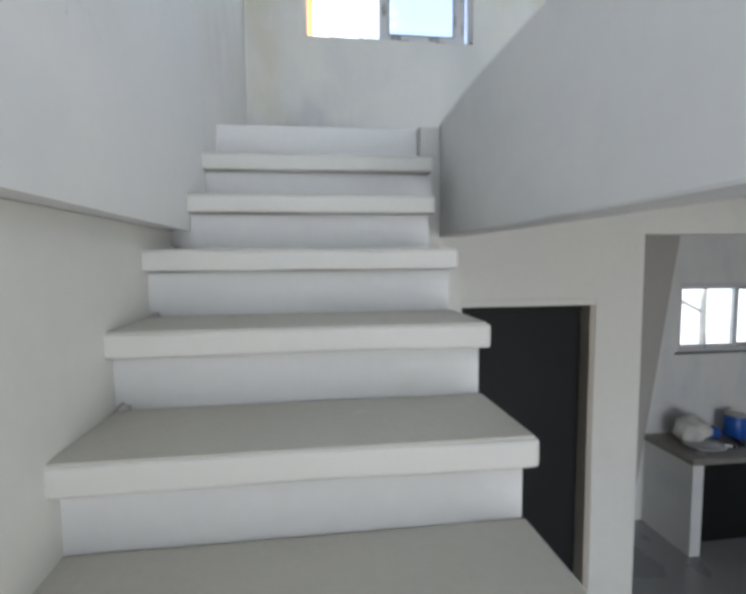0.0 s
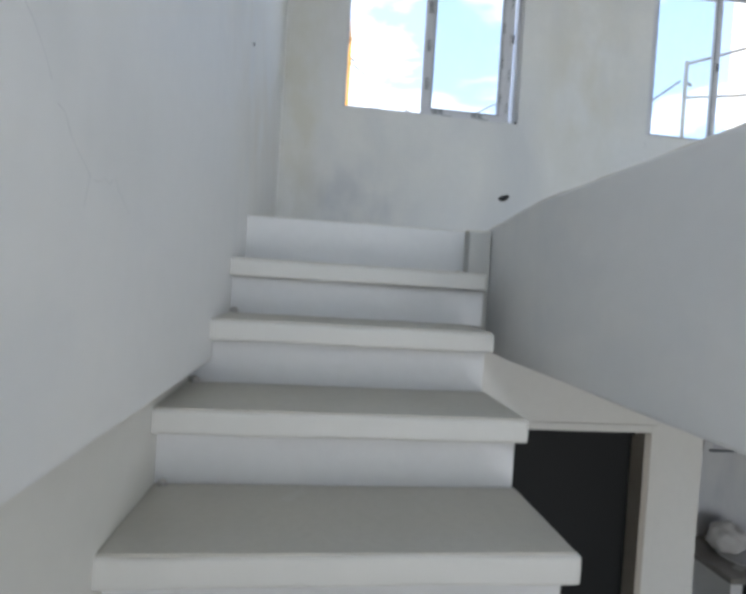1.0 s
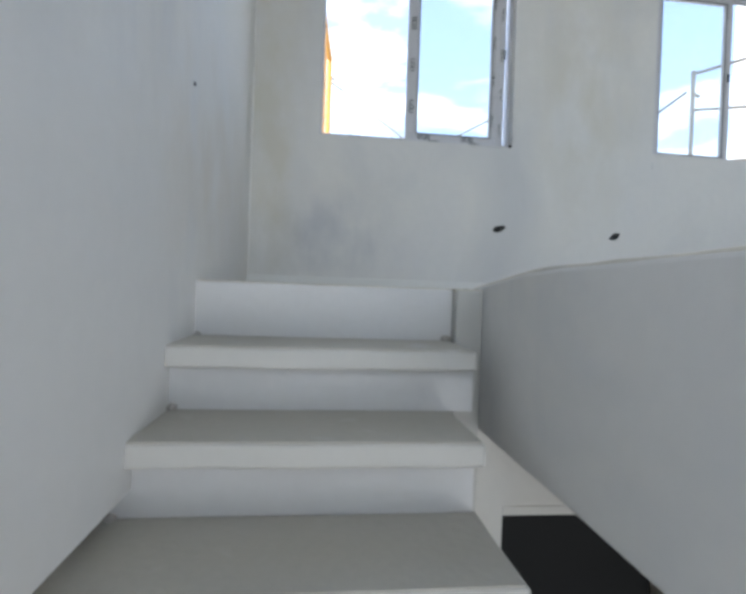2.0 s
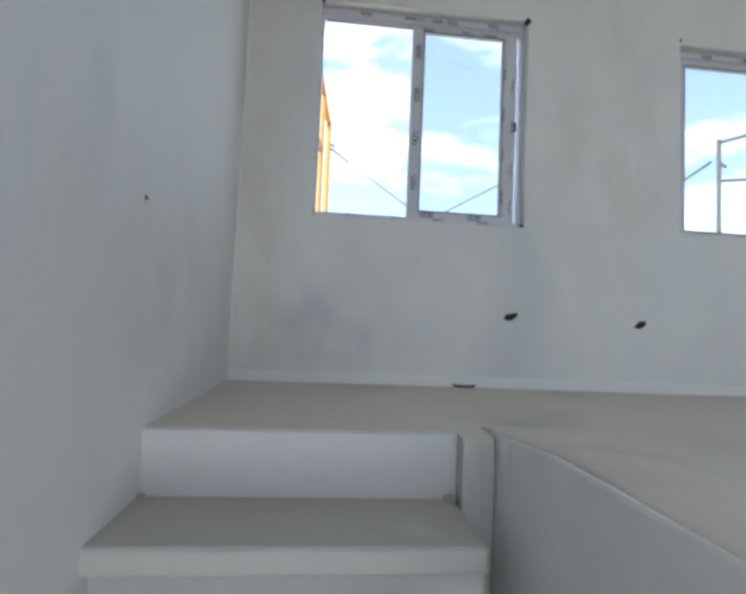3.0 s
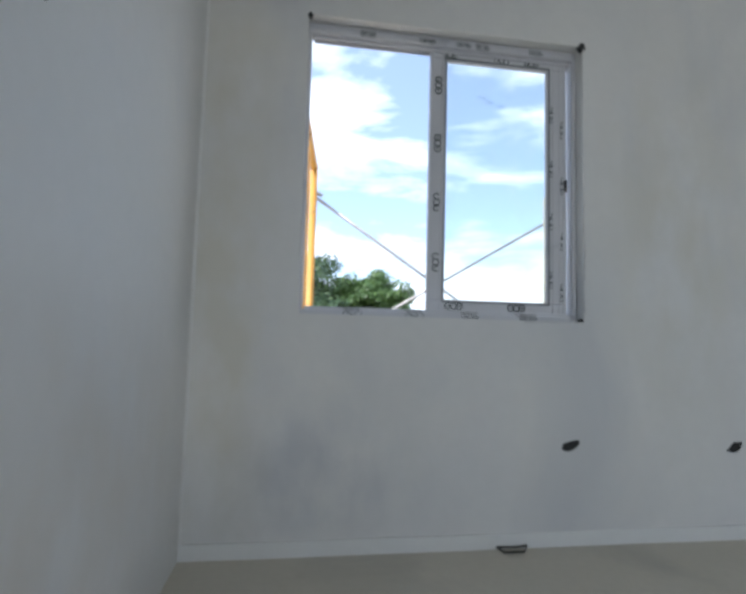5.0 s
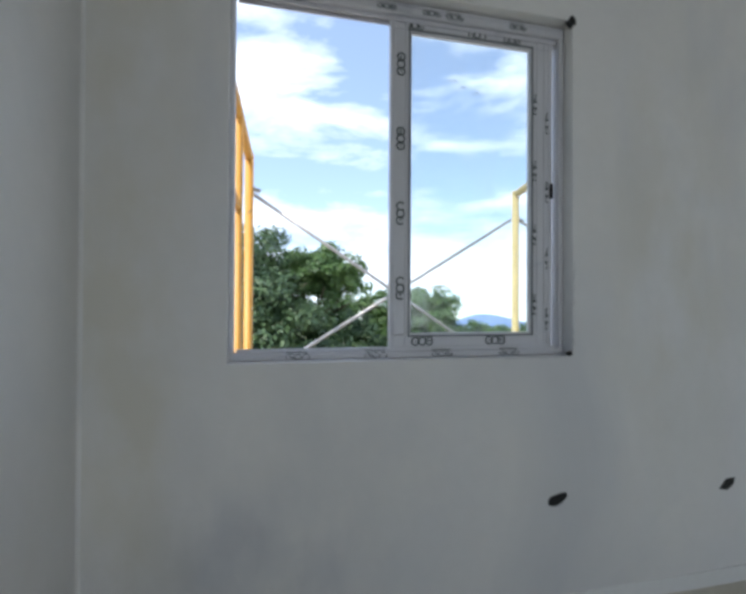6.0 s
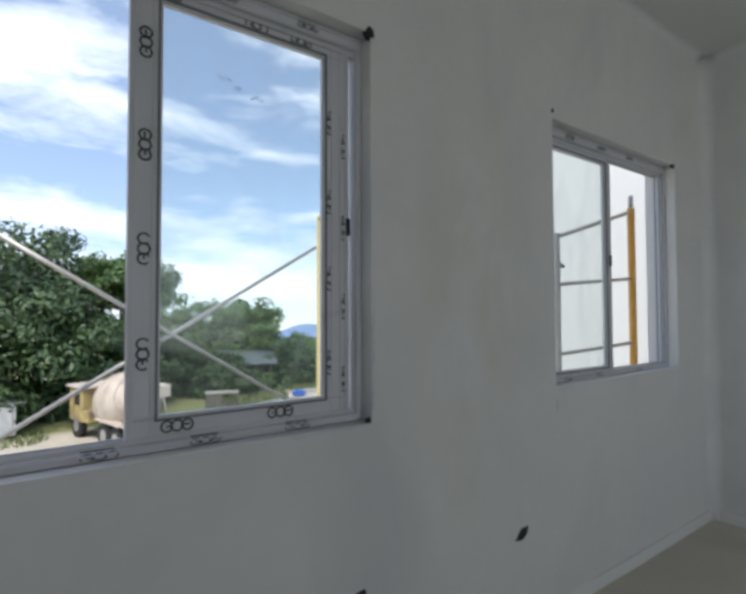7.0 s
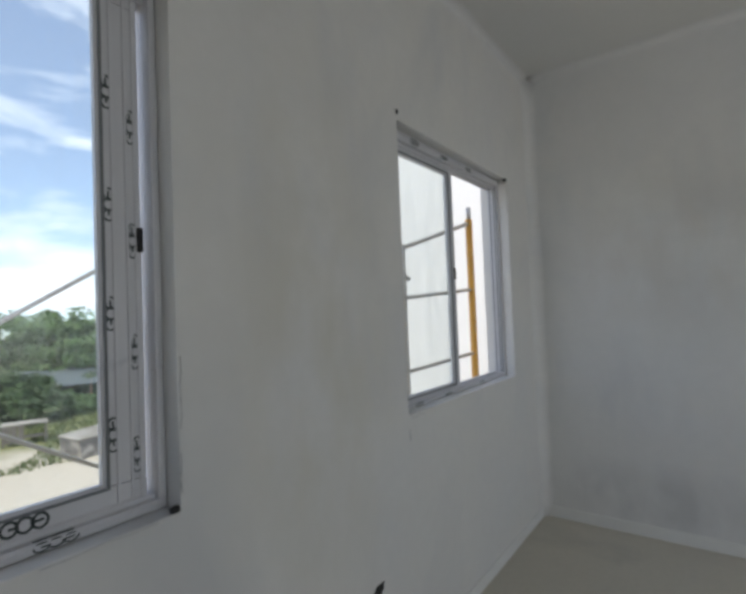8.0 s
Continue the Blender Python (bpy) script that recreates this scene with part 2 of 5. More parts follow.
YELLOW = mat("yellow_scaffold_paint", (0.72, 0.36, 0.06), 0.45, var=0.12, scale=7, fine=50, bump=0.08,
             stain=(0.28, 0.16, 0.06), stain_scale=14, stain_at=(0.66, 0.74))
PALE_YELLOW = mat("faded_scaffold_paint", (0.62, 0.50, 0.22), 0.5, var=0.12, scale=7, fine=50, bump=0.08,
                  stain=(0.3, 0.22, 0.1), stain_scale=14, stain_at=(0.66, 0.74))
OUT_WALL = mat("white_outside_render", (0.72, 0.71, 0.68), 0.8, var=0.04, scale=1.0, fine=20, bump=0.2,
               stain=(0.62, 0.61, 0.58), stain_scale=0.8, stain_at=(0.6, 0.85))
BARK = mat("bark", (0.10, 0.075, 0.05), 0.9, var=0.3, scale=6, fine=30, bump=0.6, bump_scale=20)
TRUCK_YELLOW = mat("truck_yellow", (0.46, 0.36, 0.15), 0.6, var=0.2, scale=3, bump=0.1, stain=(0.26, 0.20, 0.13), stain_scale=1.8, stain_at=(0.46, 0.62))
TANK = mat("beige_drum", (0.58, 0.50, 0.42), 0.65, var=0.15, scale=2, bump=0.2, stain=(0.42, 0.35, 0.28), stain_scale=1.3, stain_at=(0.5, 0.7))
BRICK_RED = mat("dusty_red_lens", (0.30, 0.05, 0.04), 0.4, var=0.15, bump=0)
RUBBER = mat("rubber", (0.02, 0.02, 0.02), 0.8, var=0.2, bump=0.2)
TIMBER = mat("weathered_timber", (0.36, 0.25, 0.16), 0.8, var=0.25, scale=5, fine=40, bump=0.3)
CONCRETE = mat("pale_concrete", (0.36, 0.34, 0.30), 0.9, var=0.25, scale=2.5, fine=14, bump=0.6, stain=(0.17, 0.15, 0.12), stain_scale=1.6, stain_at=(0.48, 0.66))
TARP = mat("grey_green_roofing", (0.11, 0.135, 0.14), 0.6, var=0.15, scale=2, bump=0.1)
HILL = mat("far_hill_haze", (0.20, 0.29, 0.46), 1.0, var=0.08, scale=0.004, fine=0.02, bump=0)


def leaf_material(name, dark, light, gloss=0.45):
    m = bpy.data.materials.new(name)
    m.use_nodes = True
    n, l = m.node_tree.nodes, m.node_tree.links
    b = n["Principled BSDF"]
    geo = n.new("ShaderNodeNewGeometry")
    mix = n.new("ShaderNodeMix")
    mix.data_type = 'RGBA'
    mix.inputs["A"].default_value, mix.inputs["B"].default_value = (*dark, 1), (*light, 1)
    l.new(geo.outputs["Random Per Island"], mix.inputs["Factor"])
    big = n.new("ShaderNodeTexNoise")
    big.inputs["Scale"].default_value, big.inputs["Detail"].default_value = 0.9, 3.0
    l.new(geo.outputs["Position"], big.inputs["Vector"])
    rng = n.new("ShaderNodeMapRange")
    rng.inputs["To Min"].default_value, rng.inputs["To Max"].default_value = 0.6, 1.35
    l.new(big.outputs["Fac"], rng.inputs["Value"])
    mul = n.new("ShaderNodeMix")
    mul.data_type, mul.blend_type = 'RGBA', 'MULTIPLY'
    mul.inputs["Factor"].default_value = 1.0
    l.new(mix.outputs["Result"], mul.inputs["A"])
    l.new(rng.outputs["Result"], mul.inputs["B"])
    l.new(mul.outputs["Result"], b.inputs["Base Color"])
    b.inputs["Roughness"].default_value = gloss
    return m


LEAF_DARK = leaf_material("mango_leaf", (0.026, 0.060, 0.022), (0.095, 0.155, 0.055))
LEAF_LIGHT = leaf_material("shrub_leaf", (0.045, 0.10, 0.022), (0.13, 0.22, 0.06))
GRASS = leaf_material("grass_blade", (0.08, 0.115, 0.035), (0.17, 0.20, 0.075), 0.6)


def ground_material():
    m = bpy.data.materials.new("sand_and_turf")
    m.use_nodes = True
    n, l = m.node_tree.nodes, m.node_tree.links
    b = n["Principled BSDF"]
    geo = n.new("ShaderNodeNewGeometry")
    a = n.new("ShaderNodeTexNoise")
    a.inputs["Scale"].default_value, a.inputs["Detail"].default_value = 0.09, 8.0
    f = n.new("ShaderNodeTexNoise")
    f.inputs["Scale"].default_value, f.inputs["Detail"].default_value = 3.0, 8.0
    sep = n.new("ShaderNodeSeparateXYZ")
    far = n.new("ShaderNodeMapRange")
    far.inputs["From Min"].default_value, far.inputs["From Max"].default_value = 18.5, 28.0
    far.inputs["To Min"].default_value, far.inputs["To Max"].default_value = -0.22, 0.22
    add = n.new("ShaderNodeMath")
    cut = n.new("ShaderNodeMapRange")
    cut.inputs["From Min"].default_value, cut.inputs["From Max"].default_value = 0.46, 0.54
    l.new(geo.outputs["Position"], a.inputs["Vector"])
    l.new(geo.outputs["Position"], f.inputs["Vector"])
    l.new(geo.outputs["Position"], sep.inputs["Vector"])
    l.new(sep.outputs["Y"], far.inputs["Value"])
    l.new(a.outputs["Fac"], add.inputs[0])
    l.new(far.outputs["Result"], add.inputs[1])
    l.new(add.outputs["Value"], cut.inputs["Value"])
    sand = n.new("ShaderNodeMix")
    sand.data_type = 'RGBA'
    sand.inputs["A"].default_value, sand.inputs["B"].default_value = (0.42, 0.37, 0.29, 1), (0.60, 0.55, 0.46, 1)
    turf = n.new("ShaderNodeMix")
    turf.data_type = 'RGBA'
    turf.inputs["A"].default_value, turf.inputs["B"].default_value = (0.11, 0.13, 0.045, 1), (0.26, 0.26, 0.11, 1)
    l.new(f.outputs["Fac"], sand.inputs["Factor"])
    l.new(f.outputs["Fac"], turf.inputs["Factor"])
    mx = n.new("ShaderNodeMix")
    mx.data_type = 'RGBA'
    l.new(cut.outputs["Result"], mx.inputs["Factor"])
    l.new(sand.outputs["Result"], mx.inputs["A"])
    l.new(turf.outputs["Result"], mx.inputs["B"])
    l.new(mx.outputs["Result"], b.inputs["Base Color"])
    b.inputs["Roughness"].default_value = 0.95
    bp = n.new("ShaderNodeBump")
    bp.inputs["Strength"].default_value, bp.inputs["Distance"].default_value = 0.5, 0.06
    l.new(f.outputs["Fac"], bp.inputs["Height"])
    l.new(bp.outputs["Normal"], b.inputs["Normal"])
    return m


def glass_material():
    m = bpy.data.materials.new("window_glass")
    m.use_nodes = True
    n, l = m.node_tree.nodes, m.node_tree.links
    n.remove(n["Principled BSDF"])
    out = n["Material Output"]
    tr = n.new("ShaderNodeBsdfTransparent")
    tr.inputs["Color"].default_value = (0.93, 0.955, 0.95, 1)
    gl = n.new("ShaderNodeBsdfGlossy")
    gl.inputs["Roughness"].default_value = 0.02
    fz = n.new("ShaderNodeLayerWeight")
    pw = n.new("ShaderNodeMath")
    pw.operation = 'POWER'
    pw.inputs[1].default_value = 4.0
    sc = n.new("ShaderNodeMath")
    sc.operation = 'MULTIPLY_ADD'
    sc.inputs[1].default_value, sc.inputs[2].default_value = 0.6, 0.025
    mx = n.new("ShaderNodeMixShader")
    l.new(fz.outputs["Facing"], pw.inputs[0])
    l.new(pw.outputs["Value"], sc.inputs[0])
    l.new(sc.outputs["Value"], mx.inputs["Fac"])
    l.new(tr.outputs["BSDF"], mx.inputs[1])
    l.new(gl.outputs["BSDF"], mx.inputs[2])
    # dusty smears
    geo = n.new("ShaderNodeNewGeometry")
    mp = n.new("ShaderNodeMapping")
    mp.inputs["Scale"].default_value, mp.inputs["Rotation"].default_value = (4.0, 4.0, 1.6), (0.0, 0.5, 0.0)
    dust = n.new("ShaderNodeTexNoise")
    dust.inputs["Scale"].default_value, dust.inputs["Detail"].default_value, dust.inputs["Distortion"].default_value = 1.5, 6.0, 0.8
    dr = n.new("ShaderNodeMapRange")
    dr.inputs["From Min"].default_value, dr.inputs["From Max"].default_value = 0.48, 0.72
    dr.inputs["To Min"].default_value, dr.inputs["To Max"].default_value = 0.015, 0.085
    haze = n.new("ShaderNodeBsdfTranslucent")
    haze.inputs["Color"].default_value = (0.75, 0.80, 0.80, 1)
    mh = n.new("ShaderNodeMixShader")
    l.new(geo.outputs["Position"], mp.inputs["Vector"])
    l.new(mp.outputs["Vector"], dust.inputs["Vector"])
    l.new(dust.outputs["Fac"], dr.inputs["Value"])
    l.new(dr.outputs["Result"], mh.inputs["Fac"])
    l.new(mx.outputs["Shader"], mh.inputs[1])
    l.new(haze.outputs["BSDF"], mh.inputs[2])
    l.new(mh.outputs["Shader"], out.inputs["Surface"])
    return m


GLASS = glass_material()
GROUND = ground_material()


# ---------------------------------------------------------------- mesh helpers
def part(name, bm, material, parent=None, label=""):
    me = bpy.data.meshes.new(name)
    bm.to_mesh(me)
    bm.free()
    me.materials.append(material)
    ob = new(name, me)
    if parent is not None:
        ob.parent = parent
    if label:
        ob["label"] = label
    return ob


def empty(name, at=(0, 0, 0), rz=0.0):
    ob = new(name)
    ob.empty_display_size = 0.1
    ob.matrix_basis = pose(*at, 0, 0, rz)
    return ob


def box(bm, x0, x1, y0, y1, z0, z1, bevel=0.0, seg=2):
    vs = [bm.verts.new((x, y, z)) for z in (z0, z1) for y in (y0, y1) for x in (x0, x1)]
    fs = [bm.faces.new([vs[i] for i in q]) for q in ((0, 2, 3, 1), (4, 5, 7, 6), (0, 1, 5, 4), (2, 6, 7, 3), (0, 4, 6, 2), (1, 3, 7, 5))]
    if bevel:
        es = {e for f in fs for e in f.edges}
        bmesh.ops.bevel(bm, geom=list(es), offset=bevel, segments=seg, affect='EDGES', profile=0.6)
    return bm


def abox(x0, x1, y0, y1, z0, z1, bevel=0.0, seg=2):
    return box(bmesh.new(), x0, x1, y0, y1, z0, z1, bevel, seg)


def tube(bm, a, b, r, sides=10, r2=None):
    a, b = Vector(a), Vector(b)
    d = b - a
    q = d.to_track_quat('Z', 'Y').to_matrix()
    rings = []
    for p, rr in ((a, r), (b, r if r2 is None else r2)):
        rings.append([bm.verts.new(p + q @ Vector((math.cos(t) * rr, math.sin(t) * rr, 0)))
                      for t in (2 * math.pi * k / sides for k in range(sides))])
    for k in range(sides):
        f = bm.faces.new((rings[0][k], rings[0][(k + 1) % sides], rings[1][(k + 1) % sides], rings[1][k]))
        f.smooth = True
    bm.faces.new(list(reversed(rings[0])))
    bm.faces.new(rings[1])
    return bm


def wire(bm, pts, r, sides=8):
    """One bent rod through all the points."""
    pts = [Vector(p) for p in pts]
    rings = []
    for k, p in enumerate(pts):
        d = (pts[min(k + 1, len(pts) - 1)] - pts[max(k - 1, 0)]) or Vector((0, 0, 1))
        q = d.to_track_quat('Z', 'Y').to_matrix()
        rings.append([bm.verts.new(p + q @ Vector((math.cos(t) * r, math.sin(t) * r, 0))) for t in (2 * math.pi * i / sides for i in range(sides))])
    for a, b in zip(rings, rings[1:]):
        for k in range(sides):
            f = bm.faces.new((a[k], a[(k + 1) % sides], b[(k + 1) % sides], b[k]))
            f.smooth = True
    bm.faces.new(list(reversed(rings[0])))
    bm.faces.new(rings[-1])
    return bm


def pierced(u0, u1, v0, v1, w0, w1, holes, place, rough=0.0):
    """A wall u0..u1 by v0..v1, from w0 to w1 thick, with rectangular holes through it; place(u, v, w) gives the point."""
    us = sorted({u0, u1, *(h[0] for h in holes), *(h[1] for h in holes)})
    vs = sorted({v0, v1, *(h[2] for h in holes), *(h[3] for h in holes)})

    def solid(i, j):
        if not (0 <= i < len(us) - 1 and 0 <= j < len(vs) - 1):
            return False
        cu, cv = (us[i] + us[i + 1]) / 2, (vs[j] + vs[j + 1]) / 2
        return not any(h[0] < cu < h[1] and h[2] < cv < h[3] for h in holes)

    bm = bmesh.new()
    verts = {}

    def vert(i, j, k):
        if (i, j, k) not in verts:
            verts[i, j, k] = bm.verts.new(place(us[i], vs[j], (w0, w1)[k]))
        return verts[i, j, k]

    for i in range(len(us) - 1):
        for j in range(len(vs) - 1):
            if not solid(i, j):
                continue
            bm.faces.new([vert(i, j, 0), vert(i + 1, j, 0), vert(i + 1, j + 1, 0), vert(i, j + 1, 0)])
            bm.faces.new([vert(i, j, 1), vert(i, j + 1, 1), vert(i + 1, j + 1, 1), vert(i + 1, j, 1)])
            for (di, dj), (p, q) in {(-1, 0): ((i, j), (i, j + 1)), (1, 0): ((i + 1, j), (i + 1, j + 1)),
                                     (0, -1): ((i, j), (i + 1, j)), (0, 1): ((i, j + 1), (i + 1, j + 1))}.items():
                if not solid(i + di, j + dj):
                    bm.faces.new([vert(*p, 0), vert(*q, 0), vert(*q, 1), vert(*p, 1)])
    bmesh.ops.recalc_face_normals(bm, faces=bm.faces[:])
    return bm


def wavy(bm, amp=0.003, freq=2.5, step=0.16):
    """Hand-trowelled edges: cuts long edges and lets them wander by a few millimetres."""
    for _ in range(5):
        es = [e for e in bm.edges if e.calc_length() > step]
        if not es or len(bm.verts) > 4000:
            break
        bmesh.ops.subdivide_edges(bm, edges=es, cuts=1, use_grid_fill=True)
    for v in bm.verts:
        d = noise.noise_vector(v.co * freq)
        v.co += d * amp
    return bm


def wall_y(name, x0, x1, z0, z1, y0, y1, holes, material, label):
    return tagged(part(name, pierced(x0, x1, z0, z1, y0, y1, holes, lambda u, v, w: (u, w, v)), material), label, "wall", kind="structure")


def wall_x(name, y0, y1, z0, z1, x0, x1, holes, material, label):
    return tagged(part(name, pierced(y0, y1, z0, z1, x0, x1, holes, lambda u, v, w: (w, u, v)), material), label, "wall", kind="structure")


# ---------------------------------------------------------------- plan
UF = 3.06                   # upper floor
RISE, GOING, NOSE = 0.18, 0.249, 0.043
Y_TOP = 2.941               # last riser
X_STEP = 0.796              # free end of the treads
Y_FAR = 4.0                 # wall with the two windows
X_RIGHT = 3.79
Z_CEIL = 5.66
Z_BEAM = 2.585              # underside of the edge beams
X_BEAM = 0.948
Z_SLAB = 2.78               # underside of the upper slab
Y_DOOR = 2.96               # wall with the dark door
Y_BACK = -3.1
Y_KIT = 4.80
W1 = (0.368, 1.475, 3.903, 5.029)
W2 = (2.350, 3.415, 3.925, 4.983)
KW = (3.76, 4.62, 1.60, 2.24)

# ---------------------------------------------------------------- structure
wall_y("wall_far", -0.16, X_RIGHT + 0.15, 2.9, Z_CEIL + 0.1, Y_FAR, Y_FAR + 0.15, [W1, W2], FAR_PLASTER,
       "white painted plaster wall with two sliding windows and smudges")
# the hole is a made-up opening for the side fill lamp, out of view
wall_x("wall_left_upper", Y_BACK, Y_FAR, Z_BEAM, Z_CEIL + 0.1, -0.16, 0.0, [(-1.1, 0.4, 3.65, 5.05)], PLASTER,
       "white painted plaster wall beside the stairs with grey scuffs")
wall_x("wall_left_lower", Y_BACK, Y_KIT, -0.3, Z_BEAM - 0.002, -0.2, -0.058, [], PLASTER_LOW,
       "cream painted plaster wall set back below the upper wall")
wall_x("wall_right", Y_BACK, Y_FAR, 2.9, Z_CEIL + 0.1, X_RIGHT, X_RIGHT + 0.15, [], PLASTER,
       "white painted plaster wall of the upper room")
# openings in both back walls are assumed and out of view
wall_y("wall_back_upper", -0.16, X_RIGHT + 0.15, UF, Z_CEIL + 0.1, Y_BACK - 0.15, Y_BACK, [(1.15, 3.75, 3.6, 5.1)], PLASTER,
       "white painted plaster wall behind the stairwell")
wall_y("wall_back_lower", -0.2, 7.0, -0.3, UF - 0.002, Y_BACK - 0.15, Y_BACK, [(1.1, 3.7, 0.2, 2.25)], PLASTER_LOW,
       "cream painted plaster wall of the ground floor")
tagged(part("ceiling", abox(-0.16, X_RIGHT + 0.15, Y_BACK - 0.15, Y_FAR + 0.15, Z_CEIL, Z_CEIL + 0.18), CEILING),
       "flat white painted ceiling of the upper room", "ceiling", kind="structure")

# upper floor: screed over a bare slab, open over the stairs
tagged(part("floor_upper", pierced(0.0, X_RIGHT, Y_BACK, Y_FAR, UF - 0.012, UF, [(-0.001, X_BEAM + 0.018, Y_BACK - 0.001, 2.905), (-0.001, 0.857, 2.89, Y_TOP + 0.020)],
                                   lambda u, v, w: (u, v, w)), SCREED),
       "bare grey-beige cement screed floor with dusty stains", "floor", kind="structure")
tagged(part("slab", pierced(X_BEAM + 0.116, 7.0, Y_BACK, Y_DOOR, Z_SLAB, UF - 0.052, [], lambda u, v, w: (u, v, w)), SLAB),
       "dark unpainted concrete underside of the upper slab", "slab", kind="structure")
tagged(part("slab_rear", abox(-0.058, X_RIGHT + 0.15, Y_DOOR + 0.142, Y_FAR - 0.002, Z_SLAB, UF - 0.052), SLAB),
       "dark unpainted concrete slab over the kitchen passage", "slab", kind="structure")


def lip(y):
    """Height of the rough rim along the stair opening, level with the floor at the landing."""
    k = min(1.0, max(0.0, (2.955 - y) / 0.45))
    return UF + 0.010 + 0.042 * k


def edge_beam():
    bm = wavy(abox(X_BEAM, X_BEAM + 0.112, Y_BACK, 2.955, 2.585, UF - 0.006, 0.008), 0.005)
    for v in bm.verts:
        v.co.z += (lip(v.co.y) - UF + 0.006) * max(0.0, (v.co.z - 2.585) / (UF - 2.591))
    tagged(part("edge_beam", bm, PLASTER), "white plastered deep edge beam along the stair opening", "beam", kind="structure")


def edge_screed():
    """Screed that rises a little towards the open edge, lumpy along its rim."""
    bm = bmesh.new()
    rng = random.Random(9)
    across = [(0.003, -0.010), (0.006, 0.002), (0.014, 0.006), (0.06, 0.008), (0.16, 0.006)]
    ny = 72
    rows = []
    for j in range(ny + 1):
        y = Y_BACK + (2.95 - Y_BACK) * j / ny
        h = lip(y)
        row = [bm.verts.new((X_BEAM + u + rng.uniform(-1, 1) * 0.0012, y, h + w + rng.uniform(-1, 1) * 0.0016)) for u, w in across]
        for k in (0.25, 0.5, 0.75, 1.0):
            row.append(bm.verts.new((X_BEAM + 0.16 + 0.5 * k, y, (h + 0.006) * (1 - k) ** 1.4 + (UF + 0.002) * (1 - (1 - k) ** 1.4))))
        rows.append(row)
    rows.append([bm.verts.new((v.co.x, 3.05, UF + 0.001)) for v in rows[-1]])
    for p, q in zip(rows, rows[1:]):
        for i in range(len(p) - 1):
            bm.faces.new((p[i], p[i + 1], q[i + 1], q[i]))
    for f in bm.faces:
        f.smooth = True
    tagged(part("floor_edge", bm, SCREED), "grey-beige cement screed rising to the open stair edge", "floor", kind="structure")


edge_beam()
edge_screed()
tagged(part("landing_pier", abox(0.857, X_BEAM - 0.002, 2.888, 2.956, 2.3, UF - 0.005, 0.006), STEP_PAINT),
       "white painted short pier beside the top step", "pier", kind="structure")
tagged(part("baseboard", wavy(abox(0.0, X_RIGHT, Y_FAR - 0.007, Y_FAR + 0.006, UF - 0.002, UF + 0.055, 0.002), 0.0035), SKIRTING),
       "thin pale plaster skirting along the window wall", "baseboard", kind="structure")
tagged(part("baseboard_side", wavy(abox(X_RIGHT - 0.007, X_RIGHT + 0.006, Y_BACK, Y_FAR - 0.013, UF - 0.002, UF + 0.062, 0.002), 0.0035), SKIRTING),
       "thin pale plaster skirting along the side wall", "baseboard", kind="structure")



def cove(a, b, u, v, r, label, material=PLASTER, n=9):
    """A hand-rounded plaster corner from a to b; u and v point away from the corner along its two faces."""
    a, b, u, v = Vector(a), Vector(b), Vector(u), Vector(v)
    bm = bmesh.new()
    steps = max(2, int((b - a).length / 0.12))
    rows = []
    for k in range(steps + 1):
        c = a.lerp(b, k / steps)
        rr = r * (1 + 0.14 * noise.noise(c * 3.1))
        row = [bm.verts.new(c - (u + v) * 0.004)]
        for i in range(n + 1):
            t = math.pi / 2 * i / n
            row.append(bm.verts.new(c + u * (rr * (1 - math.sin(t)) - 0.001) + v * (rr * (1 - math.cos(t)) - 0.001)))
        rows.append(row)
    for p, q in zip(rows, rows[1:]):
        for i in range(len(p)):
            j = (i + 1) % len(p)
            f = bm.faces.new((p[i], p[j], q[j], q[i]))
            f.smooth = 0 < i < len(p) - 1
    bm.faces.new(list(reversed(rows[0])))
    bm.faces.new(rows[-1])
    bmesh.ops.recalc_face_normals(bm, faces=bm.faces[:])
    tagged(part("trim", bm, material), label, "plaster corner", kind="structure")


COVE = "hand-rounded white plaster corner of the upper room"
cove((0, Y_FAR, UF), (0, Y_FAR, Z_CEIL), (1, 0, 0), (0, -1, 0), 0.016, COVE)
cove((X_RIGHT, Y_FAR, UF), (X_RIGHT, Y_FAR, Z_CEIL), (-1, 0, 0), (0, -1, 0), 0.07, COVE)
cove((0.0, Y_FAR, Z_CEIL), (X_RIGHT + 0.004, Y_FAR, Z_CEIL), (0, -1, 0), (0, 0, -1), 0.045, COVE)
cove((X_RIGHT, -1.0, Z_CEIL), (X_RIGHT, Y_FAR + 0.004, Z_CEIL), (-1, 0, 0), (0, 0, -1), 0.05, COVE)

# ground floor
tagged(part("floor_lower", abox(-0.2, 7.0, Y_BACK - 0.15, Y_KIT, -0.2, 0.0), TILE_FLOOR),
       "smooth grey ground floor with a soft sheen", "floor", kind="structure")
wall_y("wall_door", -0.056, 1.985, 0.0, Z_SLAB, Y_DOOR, Y_DOOR + 0.14, [(1.07, 1.735, 0.0, 2.262)], PLASTER_LOW,
       "cream painted partition wall with a dark door under the stairs")
wall_y("lintel", 1.985, 7.0, 2.60, Z_SLAB, Y_DOOR, Y_DOOR + 0.14, [], PLASTER_LOW, "cream painted lintel over the kitchen opening")


